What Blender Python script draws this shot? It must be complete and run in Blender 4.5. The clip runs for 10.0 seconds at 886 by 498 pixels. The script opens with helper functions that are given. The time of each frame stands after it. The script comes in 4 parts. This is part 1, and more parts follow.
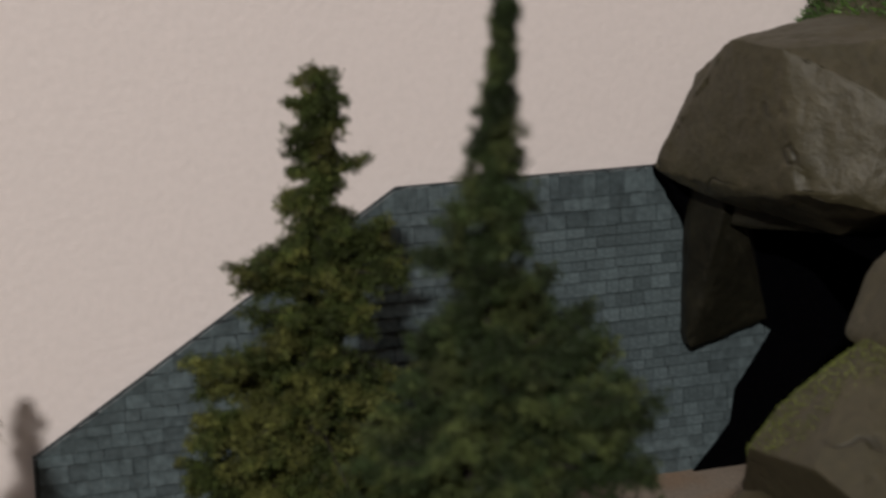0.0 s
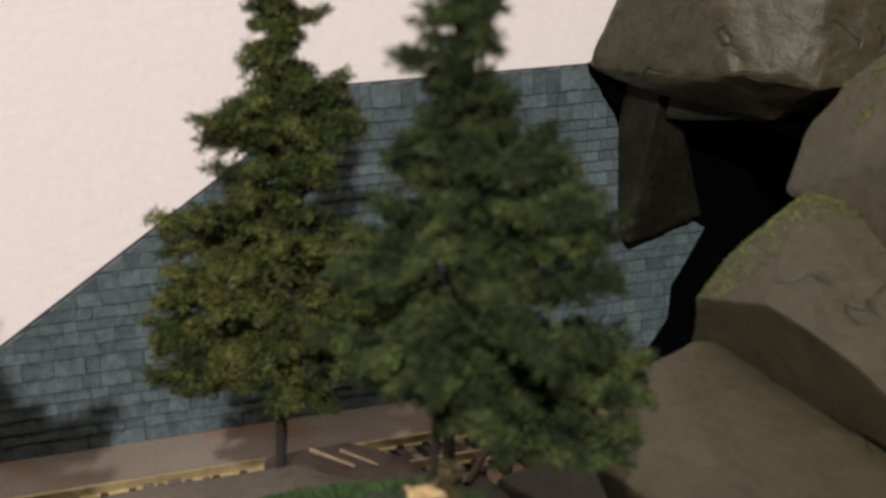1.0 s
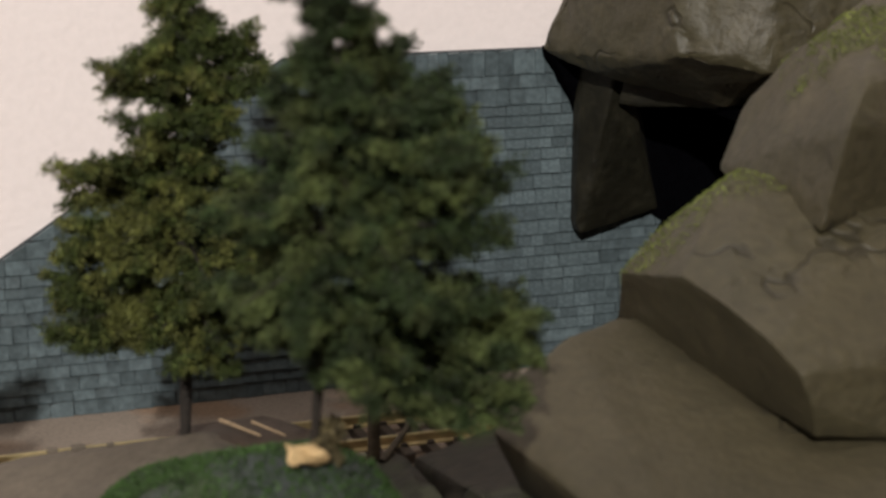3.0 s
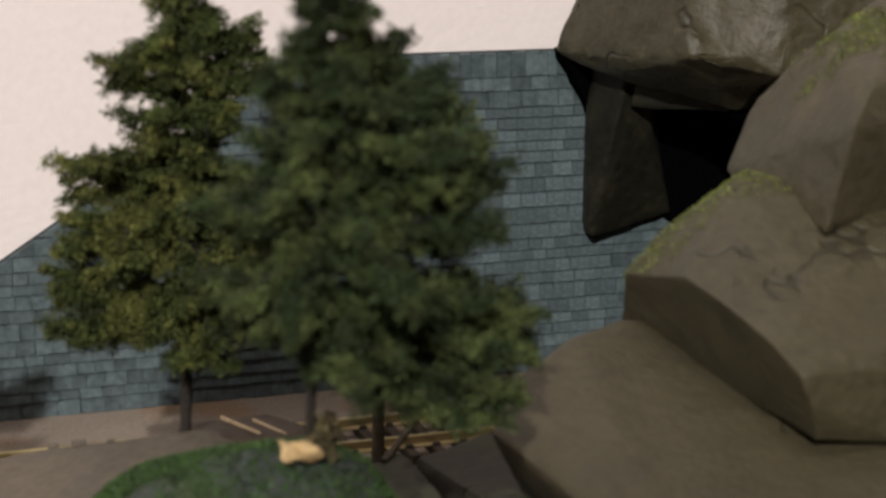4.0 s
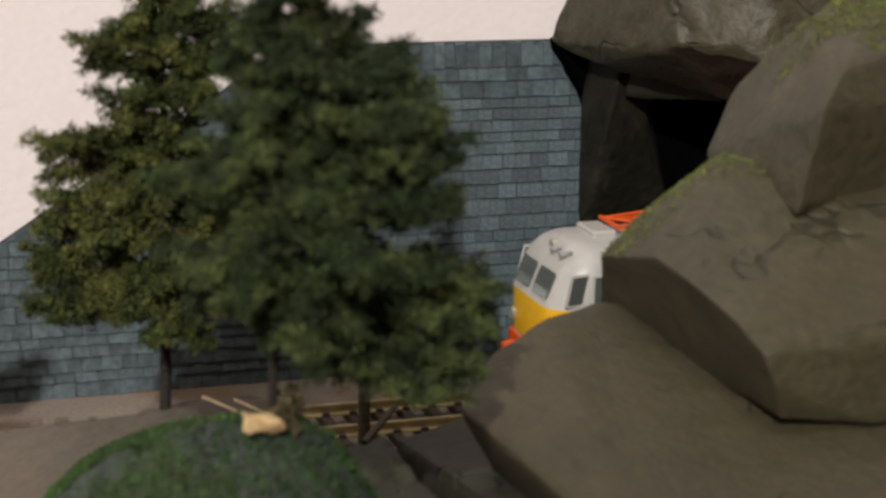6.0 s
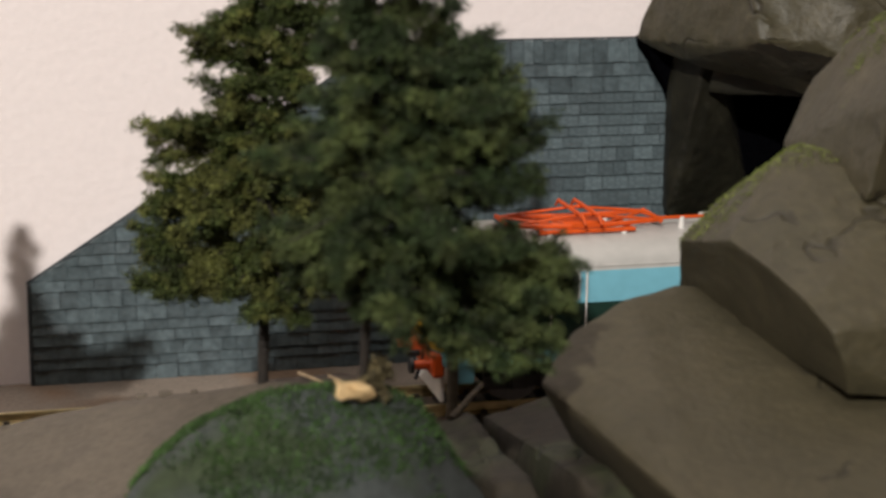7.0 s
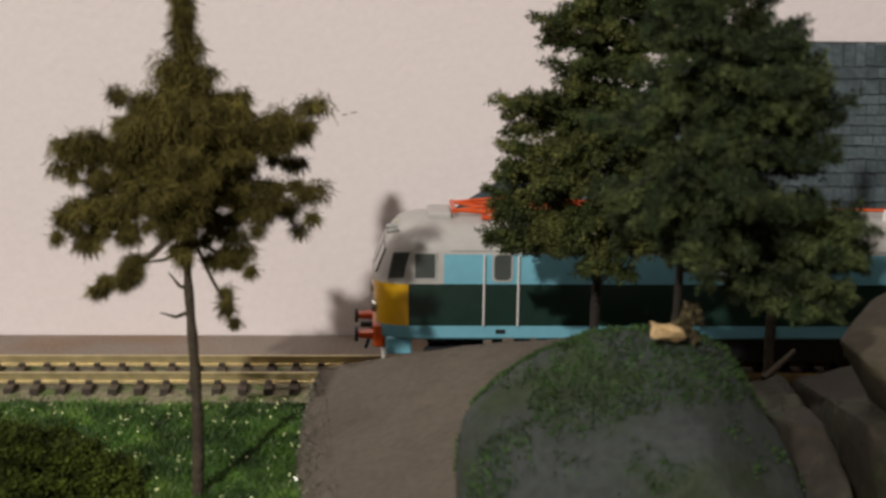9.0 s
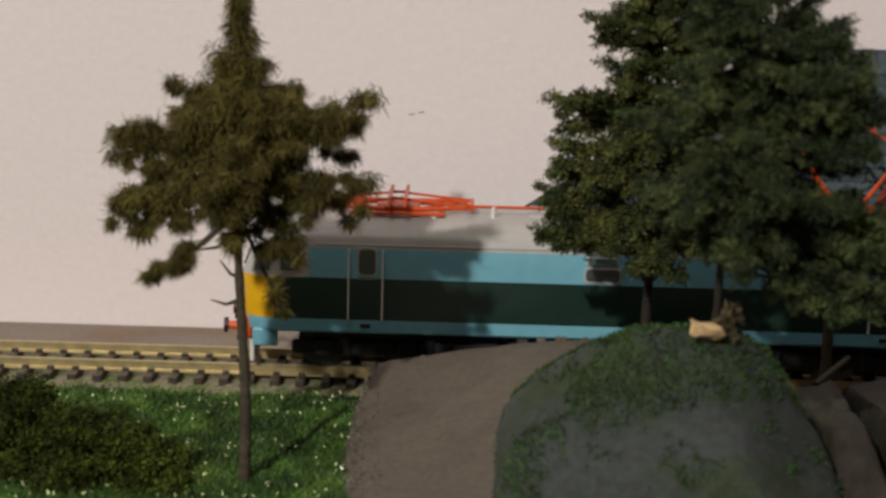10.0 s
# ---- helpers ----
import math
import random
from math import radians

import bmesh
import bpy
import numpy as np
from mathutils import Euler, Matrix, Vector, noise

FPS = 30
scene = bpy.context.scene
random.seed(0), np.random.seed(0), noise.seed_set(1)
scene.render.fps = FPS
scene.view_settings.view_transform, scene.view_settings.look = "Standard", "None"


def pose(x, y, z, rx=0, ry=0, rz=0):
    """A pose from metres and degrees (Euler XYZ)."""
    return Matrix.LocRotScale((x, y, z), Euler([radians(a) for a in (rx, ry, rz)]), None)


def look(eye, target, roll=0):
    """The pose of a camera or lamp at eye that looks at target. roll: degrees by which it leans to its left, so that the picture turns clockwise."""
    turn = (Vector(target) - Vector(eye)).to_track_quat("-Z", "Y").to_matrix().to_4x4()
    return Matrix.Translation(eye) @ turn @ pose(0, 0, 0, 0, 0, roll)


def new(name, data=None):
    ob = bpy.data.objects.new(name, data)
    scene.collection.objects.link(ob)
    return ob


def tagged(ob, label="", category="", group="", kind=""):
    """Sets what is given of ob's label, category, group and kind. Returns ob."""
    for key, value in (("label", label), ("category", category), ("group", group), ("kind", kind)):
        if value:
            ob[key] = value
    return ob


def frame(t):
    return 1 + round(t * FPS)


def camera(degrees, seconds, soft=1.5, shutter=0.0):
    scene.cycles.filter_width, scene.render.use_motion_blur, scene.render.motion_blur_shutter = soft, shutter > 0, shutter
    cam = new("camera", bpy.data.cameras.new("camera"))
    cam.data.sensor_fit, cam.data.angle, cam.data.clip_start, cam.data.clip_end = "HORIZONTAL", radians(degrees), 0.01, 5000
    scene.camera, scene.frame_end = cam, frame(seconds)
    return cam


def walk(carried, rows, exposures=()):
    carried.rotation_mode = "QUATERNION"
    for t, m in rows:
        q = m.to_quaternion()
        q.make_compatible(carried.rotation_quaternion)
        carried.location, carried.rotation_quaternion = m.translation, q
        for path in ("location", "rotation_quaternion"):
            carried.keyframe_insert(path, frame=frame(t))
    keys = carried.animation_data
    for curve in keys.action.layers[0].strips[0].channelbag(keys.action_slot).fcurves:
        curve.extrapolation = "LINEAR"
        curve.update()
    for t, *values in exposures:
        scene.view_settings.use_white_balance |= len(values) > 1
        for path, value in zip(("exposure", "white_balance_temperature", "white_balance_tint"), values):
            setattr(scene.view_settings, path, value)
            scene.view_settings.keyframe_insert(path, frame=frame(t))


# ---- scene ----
cam = camera(27.43, 10.0, soft=2.8, shutter=0.3)
cam.data.dof.use_dof, cam.data.dof.focus_distance, cam.data.dof.aperture_fstop = True, 0.50, 26.0
PATH = [
    (0, (-0.03746, -0.38775, 0.21197), (0.05355, -0.11479, 0.12707), -0.220),
    (0.5, (-0.03371, -0.38413, 0.20100), (0.06824, -0.11560, 0.11440), -0.871),
    (1, (-0.05489, -0.40070, 0.18147), (0.05186, -0.13239, 0.10013), -0.766),
    (1.5, (-0.06098, -0.40162, 0.17884), (0.04781, -0.13345, 0.09979), -0.083),
    (2, (-0.05353, -0.40219, 0.17284), (0.05416, -0.13307, 0.09549), 0.356),
    (2.5, (-0.03752, -0.40247, 0.16710), (0.06712, -0.13186, 0.09078), 0.531),
    (4, (-0.02176, -0.40341, 0.16140), (0.07481, -0.12916, 0.08746), 0.995),
    (4.5, (-0.01631, -0.40268, 0.15967), (0.07826, -0.12766, 0.08605), 1.007),
    (5, (-0.01198, -0.40553, 0.15821), (0.08048, -0.12963, 0.08517), 1.021),
    (6.5, (-0.00859, -0.41863, 0.15555), (0.07540, -0.13965, 0.08399), 0.932),
    (7, (-0.01214, -0.43103, 0.15511), (0.06167, -0.14903, 0.08418), 0.773),
    (7.5, (-0.01456, -0.44778, 0.15196), (0.04408, -0.16192, 0.08235), 0.507),
    (8, (-0.01456, -0.46012, 0.15291), (0.03014, -0.17167, 0.08366), 0.660),
    (8.5, (-0.01494, -0.47285, 0.15333), (0.01364, -0.18222, 0.08466), 0.827),
    (9, (-0.01218, -0.48473, 0.15309), (0.00196, -0.19280, 0.08544), 0.838),
    (9.5, (-0.00500, -0.48828, 0.15242), (0.00071, -0.19583, 0.08575), 1.059),
    (10, (0.00261, -0.48980, 0.14903), (-0.00183, -0.19700, 0.08384), 1.425),
]
EXPOSURES = [(0, -0.65), (0.3, -0.3), (0.6, 0.0), (1.0, 0.05), (6.5, 0.05), (7.5, 0.1), (8.0, 0.1), (8.5, 0.04), (9.0, -0.40), (10.0, -0.47)]
walk(cam, [(t, look(eye, target, roll)) for t, eye, target, roll in PATH], EXPOSURES)

# ---------------------------------------------------------------- light
world = bpy.data.worlds.new("room_air")
scene.world = world
world.use_nodes = True
world.node_tree.nodes["Background"].inputs["Color"].default_value = (1.0, 0.93, 0.88, 1)
world.node_tree.nodes["Background"].inputs["Strength"].default_value = 0.02


def lamp(name, eye, target, power, size, color):
    data = bpy.data.lights.new(name, "AREA")
    data.shape, data.size, data.energy, data.color = "DISK", size, power, color
    ob = new(name, data)
    ob.matrix_world = look(eye, target)
    return ob


lamp("room_lamp", (-0.68, -1.774, 1.14), (0.0, 0.0, 0.05), 46, 0.045, (1.0, 0.942, 0.872))
# soft overhead fill with no known source, added to brighten upward faces
lamp("added_overhead_fill", (-0.45, -0.8, 2.46), (-0.45, -0.8, 0), 15.0, 0.6, (1.0, 0.94, 0.88))

# ---------------------------------------------------------------- materials
MM = 0.001


def material(name, color, rough=0.6, metal=0.0, dark=0.6, light=1.25, fine=900, coarse=60, bump=0.3, bump_scale=700,
             island=False, objects=False, spec=0.5, second=None, second_scale=40, second_at=(0.5, 0.62), spots=None, spots_at=(0.62, 0.7), spots_scale=150, cracks=0.0):
    """Colour with variation at two scales, fine relief, and an optional second colour in patches."""
    m = bpy.data.materials.new(name)
    m.use_nodes = True
    n, l = m.node_tree.nodes, m.node_tree.links
    b = n["Principled BSDF"]
    b.inputs["Roughness"].default_value, b.inputs["Metallic"].default_value = rough, metal
    b.inputs["Specular IOR Level"].default_value = spec
    co = n.new("ShaderNodeTexCoord")

    def noise_tex(scale, detail=4):
        t = n.new("ShaderNodeTexNoise")
        t.inputs["Scale"].default_value, t.inputs["Detail"].default_value = scale, detail
        l.new(co.outputs["Object"], t.inputs["Vector"])
        return t.outputs["Fac"]

    def ramp(fac, lo, hi, a, z):
        r = n.new("ShaderNodeMapRange")
        r.inputs["From Min"].default_value, r.inputs["From Max"].default_value = lo, hi
        r.inputs["To Min"].default_value, r.inputs["To Max"].default_value = a, z
        l.new(fac, r.inputs["Value"])
        return r.outputs["Result"]

    def times(a, c):
        t = n.new("ShaderNodeMath")
        t.operation = "MULTIPLY"
        l.new(a, t.inputs[0]), l.new(c, t.inputs[1])
        return t.outputs[0]

    def mix(fac, a, c):
        t = n.new("ShaderNodeMix")
        t.data_type = "RGBA"
        l.new(fac, t.inputs["Factor"])
        for socket, v in ((t.inputs["A"], a), (t.inputs["B"], c)):
            if isinstance(v, tuple):
                socket.default_value = (*v, 1)
            else:
                l.new(v, socket)
        return t.outputs["Result"]

    value = times(ramp(noise_tex(fine), 0.3, 0.7, dark, light), ramp(noise_tex(coarse), 0.3, 0.7, 0.5 + dark / 2, 0.5 + light / 2))
    if island:
        g = n.new("ShaderNodeNewGeometry")
        value = times(value, ramp(g.outputs["Random Per Island"], 0, 1, dark, light))
    if objects:
        o = n.new("ShaderNodeObjectInfo")
        value = times(value, ramp(o.outputs["Random"], 0, 1, dark, light))
    base = color
    if second:
        base = mix(ramp(noise_tex(second_scale, 5), *second_at, 0, 1), base, second)
    if spots:
        base = mix(ramp(noise_tex(spots_scale, 3), *spots_at, 0, 1), base, spots)
    if cracks:
        line = n.new("ShaderNodeMath")
        line.operation = "SUBTRACT"
        l.new(noise_tex(34, 3), line.inputs[0])
        line.inputs[1].default_value = 0.5
        size = n.new("ShaderNodeMath")
        size.operation = "ABSOLUTE"
        l.new(line.outputs[0], size.inputs[0])
        slit = times(ramp(size.outputs[0], 0.004, 0.016, 1, 0), ramp(noise_tex(48, 2), 0.56, 0.62, 0, 1))
        value = times(value, ramp(slit, 0, 1, 1, 1 - cracks))
    scaled = n.new("ShaderNodeVectorMath")
    scaled.operation = "SCALE"
    if isinstance(base, tuple):
        scaled.inputs[0].default_value = base
    else:
        l.new(base, scaled.inputs[0])
    l.new(value, scaled.inputs["Scale"])
    l.new(scaled.outputs[0], b.inputs["Base Color"])
    if bump:
        u = n.new("ShaderNodeBump")
        u.inputs["Strength"].default_value, u.inputs["Distance"].default_value = bump, 0.0008
        height = noise_tex(bump_scale, 6)
        if cracks:
            height = times(height, ramp(slit, 0, 1, 1, -1.5))
        l.new(height, u.inputs["Height"])
        l.new(u.outputs[0], b.inputs["Normal"])
    return m


PLASTER = material("white_wall_paint", (0.82, 0.75, 0.745), 0.7, dark=0.975, light=1.02, fine=500, coarse=8, bump=0.25, bump_scale=420)
ROOM = material("room_paint", (0.42, 0.36, 0.33), 0.8, dark=0.95, light=1.03, fine=20, coarse=2, bump=0)
FLOORWOOD = material("floor_boards", (0.25, 0.17, 0.11), 0.5, fine=30, coarse=3, bump=0)
BOARD = material("painted_board", (0.23, 0.19, 0.155), 0.75, dark=0.82, light=1.15, fine=900, coarse=40, bump=0.25, second=(0.22, 0.15, 0.10), second_scale=30)
ROCK = material("carved_rock", (0.050, 0.0430, 0.0225), 0.55, dark=0.8, light=1.18, fine=420, coarse=45, bump=0.5, bump_scale=420, second=(0.038, 0.0345, 0.0175), second_scale=24, second_at=(0.44, 0.68), spots=(0.075, 0.064, 0.036), spots_at=(0.66, 0.74), spots_scale=40, cracks=0.45)
ROCK_MID = material("worn_rock", (0.054, 0.0455, 0.0240), 0.65, dark=0.84, light=1.14, fine=420, coarse=38, bump=0.4, bump_scale=480, second=(0.041, 0.0355, 0.0185), second_scale=20, second_at=(0.44, 0.7), spots=(0.024, 0.020, 0.013), spots_at=(0.69, 0.75), spots_scale=48, cracks=0.5)
# brownish rubble, its base darkened further to carry shade in the cleft
RUBBLE = material("shade_dark_rubble", (0.022, 0.0175, 0.0105), 0.7, dark=0.6, light=1.4, fine=300, coarse=60, bump=0.7, bump_scale=300, second=(0.023, 0.026, 0.010), second_scale=50, second_at=(0.5, 0.62), cracks=0.6)
# tree shade on the slab, put into a brown base colour
SLAB_SHADE = material("slab_shade_brown", (0.048, 0.031, 0.020), 0.8, dark=0.75, light=1.2, fine=500, coarse=60, bump=0.5, bump_scale=450, second=(0.036, 0.025, 0.017), second_scale=60)
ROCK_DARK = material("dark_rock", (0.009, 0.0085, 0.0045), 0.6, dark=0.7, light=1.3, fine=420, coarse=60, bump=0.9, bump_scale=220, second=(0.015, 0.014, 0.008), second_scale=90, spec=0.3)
ROCK_PALE = material("pale_rock", (0.1, 0.083, 0.062), 0.75, dark=0.82, light=1.15, fine=500, coarse=50, bump=0.5, bump_scale=450, second=(0.09, 0.075, 0.057), second_scale=70)
ROCK_MOSS = material("mossy_rock", (0.040, 0.049, 0.047), 0.85, dark=0.75, light=1.2, fine=500, coarse=50, bump=0.6, bump_scale=500, second=(0.026, 0.040, 0.016), second_scale=45, second_at=(0.46, 0.64))
SLATE = material("slate_blue_stone", (0.078, 0.102, 0.112), 0.24, dark=0.78, light=1.24, fine=4, coarse=1.3, bump=0.06, bump_scale=3, objects=True)
SLATE_JOINED = material("slate_blue_stones", (0.078, 0.102, 0.112), 0.24, dark=0.78, light=1.24, fine=500, coarse=200, bump=0.2, bump_scale=500, island=True)
# flat black that stands in for shadow at the tunnel mouth
SHADE_BLACK = material("cast_shade_black", (0.0016, 0.0016, 0.0022), 0.95, spec=0.0, dark=0.8, light=1.2, bump=0.2)
MORTAR = material("dark_mortar", (0.026, 0.034, 0.039), 0.6, dark=0.8, light=1.15, fine=400, bump=0.2)
RAILMETAL = material("nickel_silver", (0.66, 0.55, 0.30), 0.33, 0.7, dark=0.8, light=1.1, fine=300, coarse=40, bump=0.1)
SLEEPER = material("sleeper_plastic", (0.045, 0.033, 0.024), 0.55, dark=0.75, light=1.2, fine=600, bump=0.3)
GRASS = material("flock_grass", (0.045, 0.108, 0.014), 0.55, dark=0.38, light=1.65, fine=75, coarse=28, bump=0, island=True, second=(0.105, 0.185, 0.030), second_scale=38, second_at=(0.5, 0.62))
GRASSBED = material("grass_bed", (0.035, 0.075, 0.014), 0.9, dark=0.6, light=1.3, fine=600, coarse=40, bump=0.5)
MOSS = material("short_moss", (0.025, 0.062, 0.009), 0.7, dark=0.5, light=1.5, fine=200, coarse=35, bump=0, island=True)
MOSS_PALE = material("pale_moss", (0.105, 0.125, 0.024), 0.7, dark=0.6, light=1.4, fine=200, coarse=35, bump=0, island=True)
EDGE_FLECKS = material("slab_edge_flecks", (0.12, 0.112, 0.085), 0.75, dark=0.45, light=1.7, fine=200, coarse=35, bump=0, island=True)
GRIT = material("pale_grit", (0.24, 0.22, 0.14), 0.8, dark=0.7, light=1.3, fine=700, coarse=60, bump=0.5, second=(0.12, 0.17, 0.05), second_scale=120)
FLECK = material("shiny_fleck", (0.50, 0.56, 0.28), 0.2, dark=0.8, light=1.3, bump=0, island=True)
NEEDLE = material("fir_flock", (0.033, 0.046, 0.011), 0.7, dark=0.45, light=1.6, fine=150, coarse=60, bump=0, island=True, second=(0.076, 0.082, 0.022), second_scale=110, second_at=(0.47, 0.57), spec=0.25)
NEEDLE_DEEP = material("deep_fir_flock", (0.020, 0.033, 0.011), 0.7, dark=0.45, light=1.6, fine=150, coarse=60, bump=0, island=True, second=(0.054, 0.070, 0.023), second_scale=110, second_at=(0.47, 0.57), spec=0.25)
LARCH = material("olive_moss_fibre", (0.092, 0.078, 0.020), 0.75, dark=0.45, light=1.5, fine=200, coarse=60, bump=0, island=True, spec=0.15)
BUSH = material("olive_foam", (0.036, 0.050, 0.007), 0.8, dark=0.4, light=1.7, fine=250, coarse=50, bump=0, island=True, spec=0.15)
BARK = material("dark_bark", (0.018, 0.014, 0.011), 0.8, dark=0.6, light=1.4, fine=500, coarse=90, bump=0.8, bump_scale=900)
BARK_GREY = material("grey_bark", (0.052, 0.040, 0.024), 0.8, dark=0.6, light=1.4, fine=500, coarse=90, bump=0.8, bump_scale=900)
CREAM = material("cream_cork", (0.60, 0.43, 0.22), 0.8, dark=0.8, light=1.15, fine=500, bump=0.5)
TWIG = material("pale_twig", (0.34, 0.25, 0.15), 0.8, dark=0.8, light=1.15, fine=500, bump=0.4)
TWIG_DARK = material("dry_moss", (0.085, 0.068, 0.03), 0.85, dark=0.5, light=1.5, fine=400, bump=0, island=True)
PAINTMARK = material("dark_scuff", (0.25, 0.22, 0.20), 0.7, bump=0)

ROOFGREY = material("roof_grey_paint", (0.43, 0.42, 0.40), 0.42, dark=0.95, light=1.05, fine=300, coarse=40, bump=0.05)
CYAN = material("light_blue_paint", (0.17, 0.42, 0.52), 0.30, dark=0.95, light=1.05, fine=300, coarse=30, bump=0.04)
GREEN = material("dark_green_paint", (0.012, 0.032, 0.024), 0.30, dark=0.9, light=1.1, fine=300, coarse=30, bump=0.04)
YELLOW = material("yellow_paint", (0.72, 0.40, 0.01), 0.32, dark=0.95, light=1.05, fine=300, bump=0.03)
ORANGE = material("orange_red_paint", (0.62, 0.085, 0.012), 0.35, dark=0.9, light=1.08, fine=300, bump=0.03)
BLACK = material("black_plastic", (0.012, 0.012, 0.014), 0.5, dark=0.8, light=1.2, fine=300, bump=0.1)
STEEL = material("wheel_steel", (0.12, 0.12, 0.125), 0.35, 0.9, dark=0.8, light=1.1, bump=0)
WHITE = material("white_plastic", (0.75, 0.73, 0.70), 0.4, dark=0.95, light=1.03, bump=0)
RUBBER = material("grey_window_gasket", (0.30, 0.30, 0.29), 0.5, bump=0)
PANE = material("dark_glazing", (0.07, 0.08, 0.075), 0.1, dark=0.9, light=1.1, bump=0)
PANE_PALE = material("greenish_glazing", (0.085, 0.15, 0.15), 0.08, dark=0.9, light=1.1, bump=0)
HEADLIGHT = material("headlight_glass", (0.35, 0.33, 0.28), 0.08, bump=0)


# ---------------------------------------------------------------- tools
def mesh_of(name, bm, materials, smooth=False):
    me = bpy.data.meshes.new(name)
    bm.to_mesh(me)
    bm.free()
    for m in materials if isinstance(materials, (list, tuple)) else [materials]:
        me.materials.append(m)
    if smooth:
        me.shade_smooth()
    return me


def part(name, bm, mat, parent, label="", smooth=False):
    ob = new(name, mesh_of(name, bm, mat, smooth) if isinstance(bm, bmesh.types.BMesh) else bm)
    ob.parent = parent
    if label:
        tagged(ob, label=label)
    return ob


def thing(name, label, category, m=None, group="", kind="", data=None):
    ob = new(name, data)
    if m is not None:
        ob.matrix_world = m
    return tagged(ob, label, category, group, kind)


def box(x0, x1, y0, y1, z0, z1, bevel=0.0, bm=None, segments=1):
    """A box in millimetres, with its edges rounded."""
    bm = bm or bmesh.new()
    made = bmesh.ops.create_cube(bm, size=1.0)["verts"]
    for v in made:
        v.co = Vector(((x0 + x1) / 2 + v.co.x * (x1 - x0), (y0 + y1) / 2 + v.co.y * (y1 - y0), (z0 + z1) / 2 + v.co.z * (z1 - z0))) * MM
    if bevel:
        edges = list({e for v in made for e in v.link_edges})
        bmesh.ops.bevel(bm, geom=edges, offset=bevel * MM, segments=segments, profile=0.5, affect="EDGES")
    return bm


def rod(a, b, r0, r1=None, sides=8, bm=None):
    """A round bar from a to b, in millimetres."""
    bm = bm or bmesh.new()
    a, b = Vector(a) * MM, Vector(b) * MM
    m = Matrix.Translation((a + b) / 2) @ (b - a).to_track_quat("Z", "Y").to_matrix().to_4x4()
    bmesh.ops.create_cone(bm, cap_ends=True, segments=sides, radius1=r0 * MM, radius2=(r0 if r1 is None else r1) * MM, depth=(b - a).length, matrix=m)
    return bm


def tube(points, radii, sides=9):
    """One smooth tapering stem through the points, in millimetres."""
    bm = bmesh.new()
    rings = []
    for k, (p, r) in enumerate(zip(points, radii)):
        rings.append([bm.verts.new(Vector((p[0] + math.cos(a) * r, p[1] + math.sin(a) * r, p[2])) * MM) for a in np.linspace(0, 2 * math.pi, sides, endpoint=False)])
    for lo, hi in zip(rings, rings[1:]):
        for k in range(sides):
            bm.faces.new([lo[k], lo[(k + 1) % sides], hi[(k + 1) % sides], hi[k]])
    bm.faces.new(rings[0][::-1]), bm.faces.new(rings[-1])
    return bm


def flakes(centres, count, spread, size, rng, squash=1.0, droop=0.0, slim=0.3):
    """Thin leaf-like slivers scattered round the centres; returns verts and faces for from_pydata."""
    c = np.repeat(np.asarray(centres, float), count, axis=0)
    s = np.repeat(np.broadcast_to(np.asarray(spread, float), (len(centres),)), count)
    n = len(c)
    off = np.clip(rng.normal(size=(n, 3)), -2.2, 2.2) * (s * 0.55)[:, None]
    off[:, 2] *= squash
    p = c + off
    out = off / (np.linalg.norm(off, axis=1)[:, None] + 1e-9)
    way = out * 0.5 + rng.normal(size=(n, 3)) * 0.7
    way[:, 2] -= droop
    way /= np.linalg.norm(way, axis=1)[:, None]
    side = np.cross(way, rng.normal(size=(n, 3)))
    side /= np.linalg.norm(side, axis=1)[:, None] + 1e-9
    k = size * (0.6 + 0.8 * rng.random(n))[:, None]
    verts = np.stack([p - side * k * slim, p + side * k * slim, p + way * k + side * k * slim * 0.4, p + way * k * 0.9 - side * k * slim * 0.4], 1).reshape(-1, 3) * MM
    return verts


def flake_mesh(name, verts, mat):
    me = bpy.data.meshes.new(name)
    faces = np.arange(len(verts)).reshape(-1, 4)
    me.from_pydata(verts.tolist(), [], faces.tolist())
    me.materials.append(mat)
    return me


